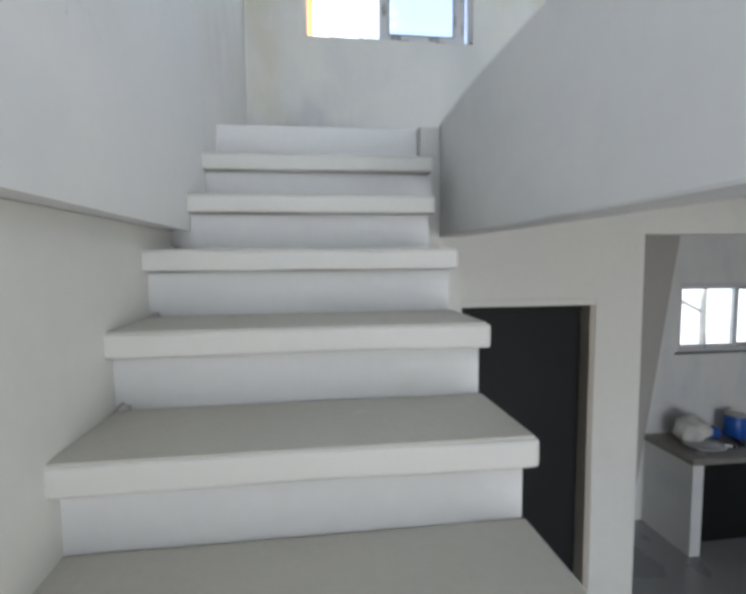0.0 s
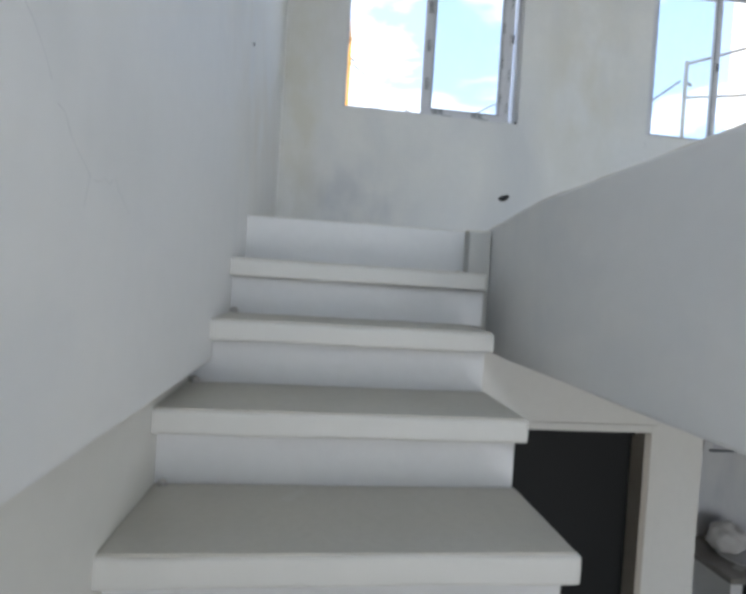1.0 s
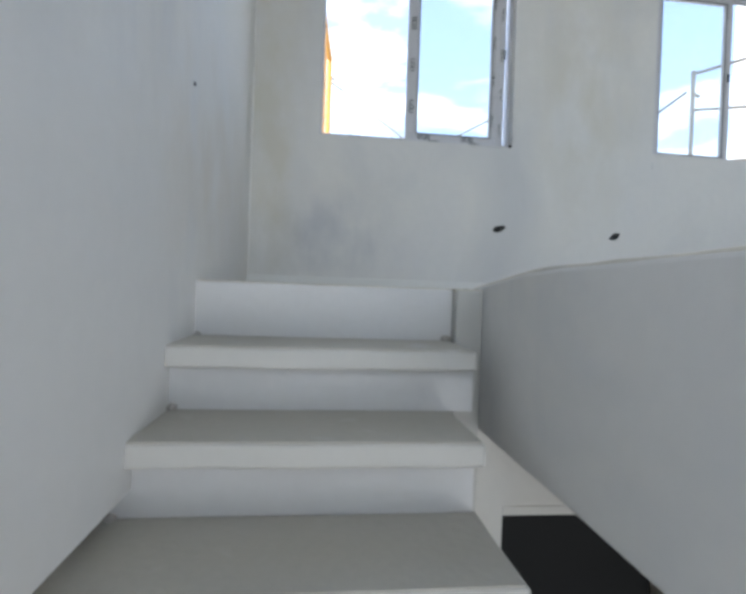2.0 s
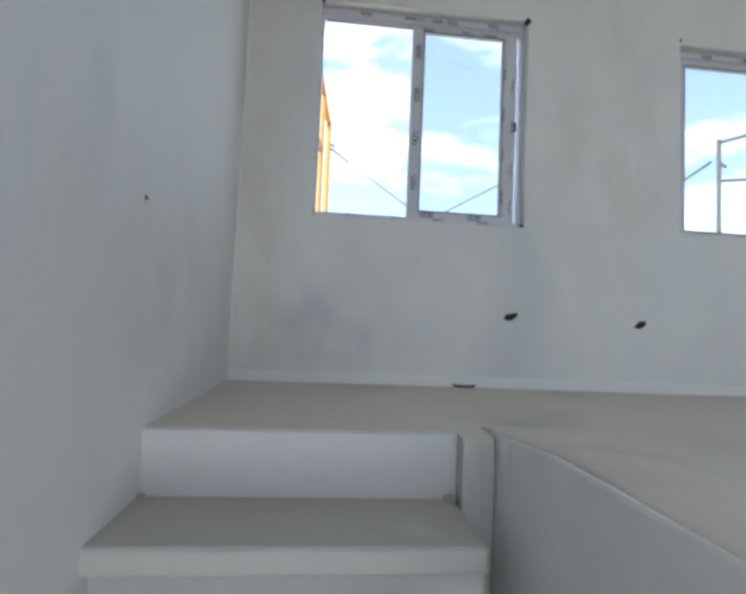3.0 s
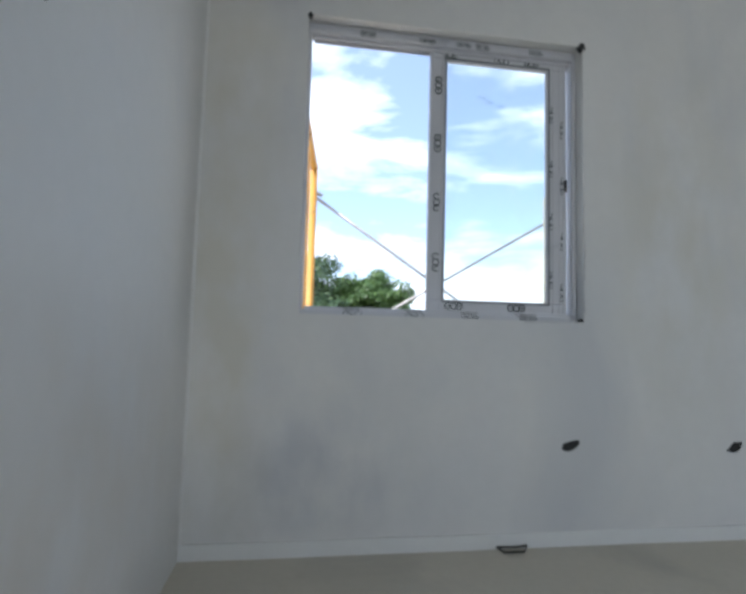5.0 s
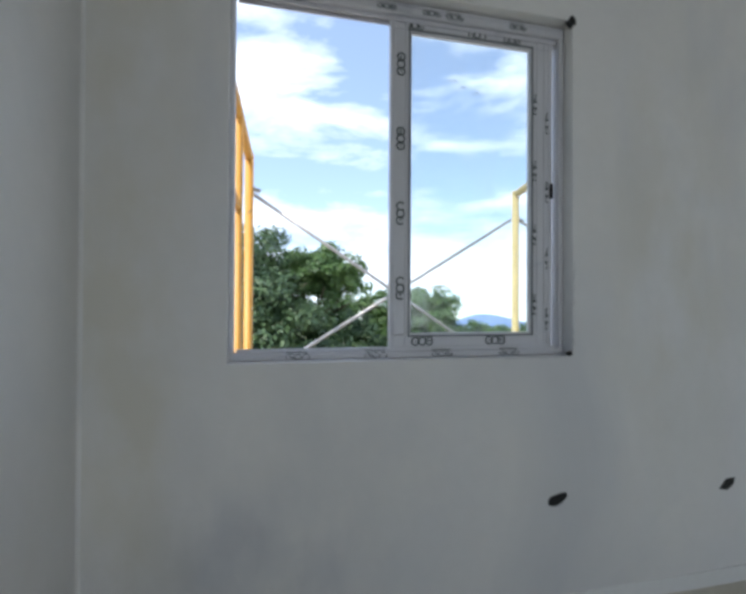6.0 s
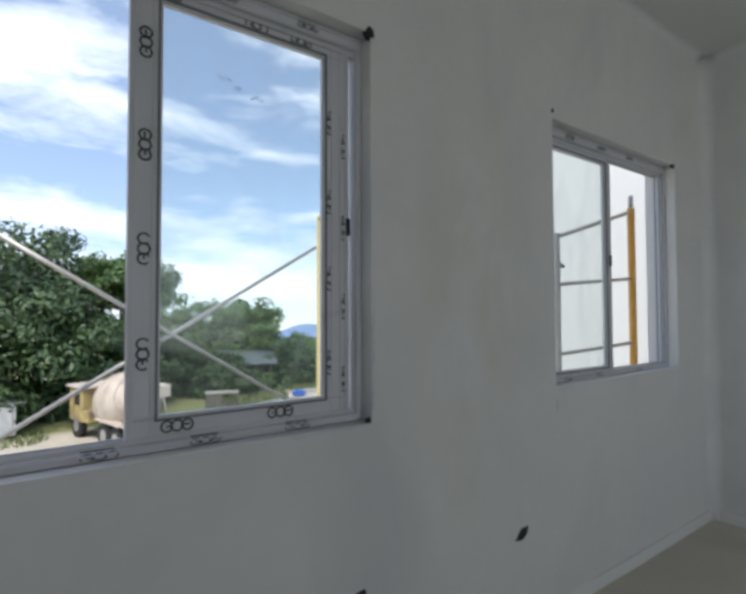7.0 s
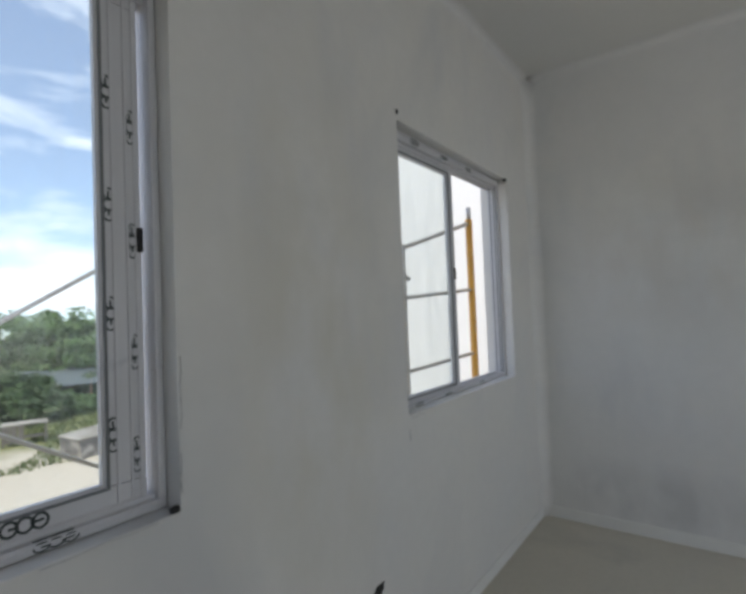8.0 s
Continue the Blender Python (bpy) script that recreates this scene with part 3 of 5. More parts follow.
def raked_wall():
    """Partition, its shade drawn as grey and an end leaning out towards the top."""
    bm = bmesh.new()
    prof = [(-0.056, -0.3), (2.62, -0.3), (3.075, 2.775), (-0.056, 2.775)]
    a = [bm.verts.new((x, Y_FAR, z)) for x, z in prof]
    b = [bm.verts.new((x, Y_FAR + 0.12, z)) for x, z in prof]
    bm.faces.new(a)
    bm.faces.new(list(reversed(b)))
    for k in range(4):
        bm.faces.new((a[k], b[k], b[(k + 1) % 4], a[(k + 1) % 4]))
    bmesh.ops.recalc_face_normals(bm, faces=bm.faces[:])
    tagged(part("wall_passage", bm, CEMENT_AND_SHADE), "passage wall beside the kitchen, its shade drawn as grey with a leaning end", "wall", kind="structure")


raked_wall()
wall_x("wall_kitchen_return", Y_FAR + 0.122, Y_KIT, -0.3, 2.774, 2.45, 2.55, [], PLASTER_LOW, "cream painted side wall of the kitchen extension")
wall_y("wall_kitchen", 2.45, 7.15, -0.3, 2.9, Y_KIT, Y_KIT + 0.12, [KW], PLASTER, "white painted kitchen wall with a small window")
wall_x("wall_kitchen_side", Y_BACK, Y_KIT, -0.3, 2.9, 7.0, 7.15, [], PLASTER, "white painted end wall of the kitchen")
tagged(part("kitchen_roof", abox(2.45, 7.15, Y_FAR + 0.152, Y_KIT + 0.12, 2.905, 3.0), SLAB),
       "thin grey concrete roof of the kitchen extension", "roof", kind="structure")
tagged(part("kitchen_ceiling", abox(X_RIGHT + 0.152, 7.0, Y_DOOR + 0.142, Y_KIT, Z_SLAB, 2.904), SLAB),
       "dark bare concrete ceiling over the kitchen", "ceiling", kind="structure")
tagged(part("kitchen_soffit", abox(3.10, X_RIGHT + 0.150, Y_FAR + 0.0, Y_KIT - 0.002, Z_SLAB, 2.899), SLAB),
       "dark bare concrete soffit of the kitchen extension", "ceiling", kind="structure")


# ---------------------------------------------------------------- staircase
def staircase():
    top = tagged(empty("staircase", (0, Y_TOP, 0)), "white painted concrete staircase with bare grey treads and thick nosings",
                 "staircase", kind="structure")
    for i in range(0, 17):
        z = UF - RISE * i
        y = Y_TOP - GOING * i
        zb = z - RISE
        x1 = 0.856 if i < 2 else X_STEP - 0.014
        x0 = -0.075
        top_z = z - (0.004 if i == 0 else 0.060)
        part("riser", abox(x0, x1, y - Y_TOP, y - Y_TOP + 0.12, zb - 0.001, top_z, 0.004), RISER_PAINT, top)
        if i == 0:
            continue
        # nosing slab, painted at the front edge, bare on top
        xe = 0.854 if i == 1 else X_STEP
        bm = abox(x0, xe, y - NOSE - Y_TOP, y - Y_TOP + GOING + 0.0 - 0.001, z - 0.059, z - 0.003, 0.010, 3)
        wavy(bm, 0.0034, 5.0 + 0.6 * (i % 3), 0.12)
        nose = part("nosing", bm, STEP_PAINT, top)
        part("tread", abox(x0 + 0.004, xe - 0.009, y - NOSE - Y_TOP + 0.007, y - Y_TOP + GOING - 0.002, z - 0.006, z + 0.0015, 0.002), TREAD, nose,
             "bare grey cement tread")
    # waist slab
    bm = bmesh.new()
    prof = [(0.06, UF - 0.40), (0.06, UF - 0.62), (-GOING * 15.2, 0.002), (-GOING * 15.9, 0.002), (-GOING * 15.9, 0.06)]
    a = [bm.verts.new((-0.05, p, q)) for p, q in prof]
    b = [bm.verts.new((X_STEP - 0.06, p, q)) for p, q in prof]
    bm.faces.new(a)
    bm.faces.new(list(reversed(b)))
    for k in range(len(prof)):
        bm.faces.new((a[k], b[k], b[(k + 1) % len(prof)], a[(k + 1) % len(prof)]))
    bmesh.ops.recalc_face_normals(bm, faces=bm.faces[:])
    part("waist_slab", bm, PLASTER_LOW, top)


staircase()


def cement_crumbs():
    """Dabs of dry cement left in the inner corners of the steps."""
    rng = random.Random(21)
    for i in range(1, 6):
        for x in (0.012, 0.835 if i == 1 else 0.70):
            if x > 0.1 and i > 1:
                continue
            bm = bmesh.new()
            bmesh.ops.create_icosphere(bm, subdivisions=2, radius=1.0)
            w = rng.uniform(0.012, 0.020) * (1.1 if x > 0.1 else 0.9)
            for v in bm.verts:
                k = 1 + 0.5 * noise.noise(v.co * 2.4 + Vector((i, x * 9, 0)))
                v.co = Vector((v.co.x * w * k, v.co.y * w * 0.8 * k, max(-0.004, v.co.z * w * 0.9 * k)))
            ob = part("cement_crumb", bm, CEMENT_AND_SHADE)
            ob.matrix_basis = pose(x if i < 3 or x > 0.1 else x - 0.05, Y_TOP + GOING * (1 - i) - 0.012, UF - RISE * i + 0.004)
            tagged(ob, "dab of dry grey cement in the corner of a step", "cement")


cement_crumbs()


# ---------------------------------------------------------------- windows
def film_mark(parent, at, axis, w, h, seed):
    """Print on the protective film: linked plain outlines and bars. axis 'h' or 'v': the way it runs."""
    rng = random.Random(seed)
    bm = bmesh.new()
    x, y, z = at
    t = h * 0.17

    def stroke(u0, v0, u1, v1):
        """A thin bar from (u0, v0) to (u1, v1) along and across the mark."""
        d = math.hypot(u1 - u0, v1 - v0) or 1.0
        nu, nv = -(v1 - v0) / d * t / 2, (u1 - u0) / d * t / 2
        q = [(u0 + nu, v0 + nv), (u1 + nu, v1 + nv), (u1 - nu, v1 - nv), (u0 - nu, v0 - nv)]
        pts = [(x + u, z + v) if axis == 'h' else (x - v, z + u) for u, v in q]
        lo = [bm.verts.new((p[0], y + 0.001, p[1])) for p in pts]
        hi = [bm.verts.new((p[0], y - 0.0012, p[1])) for p in pts]
        bm.faces.new(hi)
        for a in range(4):
            bm.faces.new((lo[a], lo[(a + 1) % 4], hi[(a + 1) % 4], hi[a]))

    style = rng.randrange(3)
    for k in range(3):
        cu = (k - 1) * w * 0.29
        ru, rv = w * 0.155, h * 0.5
        ring = [(cu + ru * math.cos(a), rv * math.sin(a)) for a in (math.pi * (0.25 + i / 5) for i in range(11))]
        for i, (p, q) in enumerate(zip(ring, ring[1:])):
            if (style == 1 and k == 2 and i in (0, 9)) or (style == 2 and k != 1 and i in (5, 6)):
                continue
            stroke(*p, *q)
    stroke(-w * 0.30, 0.0, -w * 0.12, 0.0)
    if style != 2:
        stroke(w * 0.10, 0.0, w * 0.36, h * 0.05)
    if axis == 'h' and rng.random() < 0.6:
        stroke(-w * 0.45, h * 0.88, w * 0.35, h * 0.88)
    if axis == 'h' and rng.random() < 0.5:
        for k in range(4):
            stroke(-w * 0.34 + k * w * 0.19, -h * 0.82, -w * 0.22 + k * w * 0.19, -h * 0.82)
    bmesh.ops.recalc_face_normals(bm, faces=bm.faces[:])
    return part("film_print", bm, INK, parent)


def rect_frame(x0, x1, z0, z1, y0, y1, l, r, b, t, bevel=0.003):
    """Four mitre-free members butted together: uprights between rails."""
    bm = bmesh.new()
    box(bm, x0, x1, y0, y1, z0, z0 + b, bevel)
    box(bm, x0, x1, y0, y1, z1 - t, z1, bevel)
    box(bm, x0, x0 + l, y0, y1, z0 + b + 0.0005, z1 - t - 0.0005, bevel)
    box(bm, x1 - r, x1, y0, y1, z0 + b + 0.0005, z1 - t - 0.0005, bevel)
    return bm


def sliding_window(name, hole, sash_x, label, marks, foot=0.046, right=0.080, base=0.020):
    """One sash on a two-track frame, the other half standing open; foot and right: its bottom rail and right stile."""
    x0, x1, z0, z1 = hole
    w = tagged(empty(name, (0, 0, 0)), label, "window", kind="structure")
    y = Y_FAR
    part("window_frame", rect_frame(x0 + 0.001, x1 - 0.001, z0 + 0.001, z1 - 0.001, y + 0.050, y + 0.104, 0.014, 0.016, base, 0.036), UPVC, w)
    # inner tracks
    for yy in (0.066, 0.098):
        part("track", abox(x0 + 0.020, x1 - 0.018, y + yy, y + yy + 0.005, z0 + base + 0.001, z0 + base + 0.011, 0.001), UPVC, w)
        part("track", abox(x0 + 0.020, x1 - 0.018, y + yy, y + yy + 0.005, z1 - 0.050, z1 - 0.037, 0.001), UPVC, w)
    a, b = sash_x
    lo, hi, head, left = z0 + base + 0.004, z1 - 0.040, 0.032, 0.066
    sash = part("sash", rect_frame(a, b, lo, hi, y + 0.072, y + 0.096, left, right, foot, head, 0.004), UPVC, w)
    pa, pb, pl, ph = a + left, b - right, lo + foot, hi - head
    part("bead", rect_frame(pa - 0.002, pb + 0.002, pl - 0.002, ph + 0.002, y + 0.077, y + 0.092, 0.008, 0.008, 0.008, 0.008, 0.001), UPVC, sash)
    part("gasket", rect_frame(pa - 0.0055, pb + 0.0055, pl - 0.0055, ph + 0.0055, y + 0.0695, y + 0.0735, 0.005, 0.005, 0.005, 0.005, 0.0), GASKET, sash,
         "thin grey rubber gasket")
    for xx in (a + 0.012, a + 0.052, pb + 0.022, b - 0.030, b - 0.012):
        part("profile_rib", abox(xx - 0.003, xx + 0.003, y + 0.0690, y + 0.0730, lo + 0.004, hi - 0.004, 0.001, 1), UPVC, sash)
    for zz in (lo + 0.008, hi - 0.008):
        part("profile_rib", abox(a + 0.018, b - 0.018, y + 0.0690, y + 0.0730, zz - 0.002, zz + 0.002, 0.001, 1), UPVC, sash)
    for zz in (z0 + base - 0.005, z1 - 0.010, z1 - 0.032):
        part("profile_rib", abox(x0 + 0.002, x1 - 0.002, y + 0.0475, y + 0.051, zz - 0.002, zz + 0.002, 0.001, 1), UPVC, w)
    g = part("pane", abox(pa - 0.001, pb + 0.001, y + 0.0825, y + 0.0865, pl - 0.001, ph + 0.001), GLASS, sash)
    g.visible_shadow = False
    if name == "window_1":
        for px, pz, k in ((a + 0.22, z1 - 0.215, 1.0), (a + 0.305, z1 - 0.245, -1.0), (a + 0.255, z1 - 0.232, 0.5)):
            for q in range(4):
                u, v = px + 0.009 * (q - 1.5) * k, pz + 0.005 * math.sin(q * 2.3 + px * 90)
                part("residue", wire(bmesh.new(), [(u - 0.005, y + 0.0815, v), (u, y + 0.0815, v + 0.003 * k), (u + 0.004, y + 0.0815, v - 0.004 * k)], 0.0008, 5), INK, sash,
                     "dark speck of residue on the glass")
    for yy in (0.056, 0.068, 0.090) if name == "window_2" else ():
        part("gasket", abox(x1 - 0.0195, x1 - 0.0165, y + yy, y + yy + 0.004, z0 + 0.022, z1 - 0.038), GASKET, w, "thin grey seal in the frame")
    lock_x = b - 0.006 if b > (x0 + x1) / 2 + 0.2 else b - 0.02
    part("latch", abox(lock_x - 0.006, lock_x + 0.006, y + 0.062, y + 0.0715, (z0 + z1) / 2 - 0.026, (z0 + z1) / 2 + 0.026, 0.003), BLACK, sash)
    for k, (ax, mx, mz, mw, mh, yy) in enumerate(marks):
        film_mark(w, (mx, y + yy, mz), ax, mw, mh, 11 * k + 3)
    part("window_sill", abox(x0 + 0.0005, x1 - 0.0005, y + 0.105, y + 0.149, z0 + 0.0005, z0 + 0.010), PLASTER, w)
    return w


x0, x1, z0, z1 = W1
SA = (0.858, 1.444)
F_, S_ = 0.0495, 0.0712
marks1 = [("h", x0 + d, z1 - 0.021, 0.070, 0.015, F_) for d in (0.23, 0.47, 0.62, 0.70, 0.93)]
marks1 += [("h", x0 + d, z0 + 0.011, 0.080, 0.015, F_) for d in (0.20, 0.44, 0.66, 0.90)]
marks1 += [("h", SA[0] + d, z0 + 0.050, 0.080, 0.026, S_) for d in (0.11, 0.37)]
marks1 += [("h", SA[0] + d, z1 - 0.056, 0.070, 0.018, S_) for d in (0.08, 0.30, 0.43)]
marks1 += [("v", SA[0] + 0.034, z0 + d, 0.080, 0.026, S_) for d in (0.22, 0.46, 0.70, 0.94)]
marks1 += [("v", SA[1] - 0.066, z0 + d, 0.075, 0.020, S_) for d in (0.17, 0.41, 0.63, 0.86)]
marks1 += [("v", SA[1] - 0.020, z0 + d, 0.080, 0.016, S_) for d in (0.12, 0.33, 0.56, 0.80)]
sliding_window("window_1", W1, SA, "white sliding window in printed protective film, half open", marks1)
x0, x1, z0, z1 = W2
SB = (x0 + 0.020, x0 + 0.56)
marks2 = [("h", x0 + 0.2, z1 - 0.021, 0.07, 0.015, F_), ("h", x0 + 0.45, z1 - 0.021, 0.07, 0.015, F_), ("h", x0 + 0.7, z1 - 0.021, 0.07, 0.015, F_),
          ("h", x0 + 0.16, z0 + 0.007, 0.07, 0.008, F_), ("h", x0 + 0.40, z0 + 0.007, 0.07, 0.008, F_), ("h", x0 + 0.75, z0 + 0.007, 0.07, 0.008, F_),
          ("v", x0 + 0.012, z0 + 0.3, 0.07, 0.012, F_), ("v", x0 + 0.012, z0 + 0.6, 0.07, 0.012, F_), ("v", x0 + 0.012, z0 + 0.85, 0.07, 0.012, F_),
          ("h", SB[0] + 0.2, z0 + 0.025, 0.07, 0.011, S_)]
sliding_window("window_2", W2, SB, "white sliding window in printed protective film, pushed open to one side", marks2, 0.018, 0.045, 0.012)


def kitchen_window():
    w = tagged(empty("window_3", (0, 0, 0)), "small white sliding kitchen window with a dark track", "window", kind="structure")
    a, b, c, d = KW
    y = Y_KIT
    part("window_frame", rect_frame(a + 0.001, b - 0.001, c + 0.001, d - 0.001, y + 0.01, y + 0.09, 0.025, 0.03, 0.03, 0.035), UPVC, w)
    part("sash", rect_frame(a + 0.026, 4.40, c + 0.032, d - 0.036, y + 0.03, y + 0.05, 0.022, 0.045, 0.03, 0.02), UPVC, w)
    part("sash", rect_frame(4.36, b - 0.031, c + 0.031, d - 0.037, y + 0.055, y + 0.075, 0.05, 0.03, 0.035, 0.03), STEEL, w, "grey inner sash")
    part("latch", abox(4.06, 4.068, y + 0.022, y + 0.030, c + 0.035, c + 0.16), GASKET, w, "dark thin bar on the sash")
    part("window_sill", abox(a - 0.03, b + 0.02, y - 0.012, y + 0.008, c - 0.022, c - 0.001, 0.003), GASKET, w, "dark grey dusty sill strip")
    g = part("pane", abox(a + 0.048, 4.356, y + 0.038, y + 0.042, c + 0.062, d - 0.057), GLASS, w)
    g.visible_shadow = False


kitchen_window()


# ---------------------------------------------------------------- door under the stairs
def dark_door():
    d = tagged(empty("door_1", (0, 0, 0)), "closed black-brown flush door in a brown wooden frame", "door", kind="structure")
    a, b, t = 1.07, 1.735, 2.262
    bm = bmesh.new()
    box(bm, b - 0.030, b - 0.001, Y_DOOR - 0.010, Y_DOOR + 0.138, 0.0, t - 0.001, 0.004)
    part("door_frame", bm, JAMB_WOOD, d)
    part("door_frame", abox(a + 0.001, a + 0.045, Y_DOOR + 0.03, Y_DOOR + 0.138, 0.0, t - 0.001, 0.004), DARK_DOOR_AND_SHADE, d)
    part("door_frame", abox(a + 0.046, b - 0.031, Y_DOOR + 0.05, Y_DOOR + 0.138, t - 0.03, t - 0.001, 0.004), DARK_DOOR_AND_SHADE, d)
    bm = abox(b + 0.002, b + 0.034, Y_DOOR - 0.006, Y_DOOR + 0.002, 0.0, t + 0.034, 0.002)
    part("casing", wavy(bm, 0.002), PLASTER_LOW, d, "raised cream plaster band")
    part("casing", wavy(abox(a, b + 0.001, Y_DOOR - 0.006, Y_DOOR + 0.002, t + 0.002, t + 0.034, 0.002), 0.002), PLASTER_LOW, d, "raised cream plaster band")
    leaf = part("door_leaf", abox(a + 0.047, b - 0.032, Y_DOOR + 0.07, Y_DOOR + 0.11, 0.008, t - 0.032, 0.003), DARK_DOOR_AND_SHADE, d)


dark_door()


# ---------------------------------------------------------------- kitchen
def counter():
    c = tagged(empty("kitchen_counter", (0, 0, 0)), "white masonry kitchen counter end wall, open dark bay beneath", "counter")
    part("end_panel", abox(3.45, 3.55, 4.22, Y_KIT - 0.003, 0.0, 0.79, 0.006), PLASTER, c)
    # shade under the worktop is put in as near-black panels
    part("back_panel", abox(3.551, 6.4, Y_KIT - 0.06, Y_KIT - 0.003, 0.0, 0.79), DARK_DOOR_AND_SHADE, c, "back of the bay, its shade coloured near-black")
    part("support", abox(5.0, 5.1, 4.24, Y_KIT - 0.061, 0.0, 0.79, 0.006), PLASTER, c)
    part("bay_shade", abox(3.551, 4.999, 4.40, 4.42, 0.0, 0.72), DARK_DOOR_AND_SHADE, c, "near-black board added for the shade in the bay")
    t = tagged(part("worktop", abox(3.43, 6.4, 4.20, Y_KIT - 0.003, 0.79, 0.838, 0.006), GRANITE),
               "grey-brown stone worktop over the masonry counter", "worktop")


counter()


def lathe(profile, sides=24):
    bm = bmesh.new()
    rings = []
    for r, z in profile:
        rings.append([bm.verts.new((r * math.cos(2 * math.pi * k / sides), r * math.sin(2 * math.pi * k / sides), z)) for k in range(sides)])
    for a, b in zip(rings, rings[1:]):
        for k in range(sides):
            f = bm.faces.new((a[k], a[(k + 1) % sides], b[(k + 1) % sides], b[k]))
            f.smooth = True
    bm.faces.new(list(reversed(rings[0])))
    bm.faces.new(rings[-1])
    return bm


def on_counter():
    zt = 0.838
    p = part("plate", lathe([(0.07, 0), (0.13, 0.012), (0.165, 0.028), (0.16, 0.032), (0.12, 0.017), (0.01, 0.010)]), CHINA)
    p.matrix_basis = pose(3.74, 4.44, zt)
    tagged(p, "white china plate on the stone worktop", "plate")
    bm = bmesh.new()
    bmesh.ops.create_icosphere(bm, subdivisions=4, radius=1.0)
    for v in bm.verts:
        k = 1 + 0.22 * noise.noise(v.co * 2.1) + 0.08 * noise.noise(v.co * 6)
        v.co = Vector((v.co.x * 0.155 * k, v.co.y * 0.12 * k, max(-0.085, v.co.z * 0.115 * k * (1.15 if v.co.x < 0 else 0.85))))
    for f in bm.faces:
        f.smooth = True
    b = part("plastic_bag", bm, BAG)
    b.matrix_basis = pose(3.73, 4.55, zt + 0.118)
    tagged(b, "crumpled pale plastic bag behind the plate", "bag")
    tin = empty("paint_tin", (4.22, 4.62, zt))
    tagged(tin, "blue paint tin with a grey rim on the worktop", "tin")
    part("can", lathe([(0.085, 0), (0.09, 0.004), (0.09, 0.20), (0.086, 0.204)]), BLUE, tin)
    part("rim", lathe([(0.092, 0.198), (0.095, 0.203), (0.095, 0.212), (0.08, 0.214)]), STEEL, tin, "grey metal rim")
    bm = bmesh.new()
    bmesh.ops.create_icosphere(bm, subdivisions=3, radius=1.0)
    for v in bm.verts:
        k = 1 + 0.35 * noise.noise(v.co * 2.3 + Vector((4, 1, 0)))
        v.co = Vector((v.co.x * 0.09 * k, v.co.y * 0.06 * k, max(-0.05, v.co.z * 0.06 * k)))
    rag = part("blue_cloth", bm, BLUE)
    rag.matrix_basis = pose(3.97, 4.62, zt + 0.05)
    tagged(rag, "bunched blue cloth on the worktop", "cloth")
    for k, (x, y, rz) in enumerate(((3.92, 4.42, -38), (4.05, 4.40, 20), (4.10, 4.47, 75))):
        bm = tube(bmesh.new(), (-0.09, 0, 0.014), (0.09, 0, 0.014), 0.013, 10, 0.010)
        tool = part("hand_tool", bm, CHINA if k == 0 else DARK_DOOR_AND_SHADE)
        tool.matrix_basis = pose(x, y, zt, 0, 0, rz)
        tagged(tool, ("pale" if k == 0 else "dark") + " tool handle lying on the worktop", "tool")
    t = part("trowel", abox(-0.05, 0.05, -0.03, 0.03, 0.0, 0.006, 0.002), STEEL)
    t.matrix_basis = pose(3.62, 4.33, zt, 0, 0, 30)
    tagged(t, "flat steel trowel blade on the worktop edge", "tool")


on_counter()


# ---------------------------------------------------------------- marks on the upper walls
def jagged(name, centre, w, h, seed, label):
    """A broken-out cable hole in the wall, black inside."""
    rng = random.Random(seed)
    bm = bmesh.new()
    n = 11
    outer, inner = [], []
    for k in range(n):
        a = 2 * math.pi * k / n
        r = 1 + rng.uniform(-0.22, 0.18)
        x, z = w / 2 * r * math.cos(a), h / 2 * r * math.sin(a) + 0.25 * h * math.cos(a)
        outer.append(bm.verts.new((x, -0.003, z)))
        inner.append(bm.verts.new((x * 0.8, -0.0015, z * 0.8)))
    for k in range(n):
        bm.faces.new((outer[k], outer[(k + 1) % n], inner[(k + 1) % n], inner[k]))
    bm.faces.new(inner)
    back = [bm.verts.new((v.co.x, 0.002, v.co.z)) for v in outer]
    for k in range(n):
        bm.faces.new((outer[(k + 1) % n], outer[k], back[k], back[(k + 1) % n]))
    bmesh.ops.recalc_face_normals(bm, faces=bm.faces[:])
    ob = part(name, bm, BLACK)
    ob.matrix_basis = pose(*centre)
    return tagged(ob, label, "hole")


jagged("cable_hole", (1.416, Y_FAR, 3.430), 0.066, 0.040, 2, "ragged black cable hole broken into the white wall")
jagged("cable_hole", (2.131, Y_FAR, 3.419), 0.066, 0.040, 8, "ragged black cable hole broken into the white wall")


def blob(name, at, size, seed, label):
    bm = bmesh.new()
    bmesh.ops.create_icosphere(bm, subdivisions=2, radius=1.0)
    for v in bm.verts:
        k = 1 + 0.35 * noise.noise(v.co * 1.7 + Vector((seed, 0, 0)))
        v.co = Vector((v.co.x * size[0] * k, v.co.y * size[1] * k, v.co.z * size[2] * k))
    ob = part(name, bm, BLACK)
    ob.matrix_basis = pose(*at)
    return tagged(ob, label, "sealant")


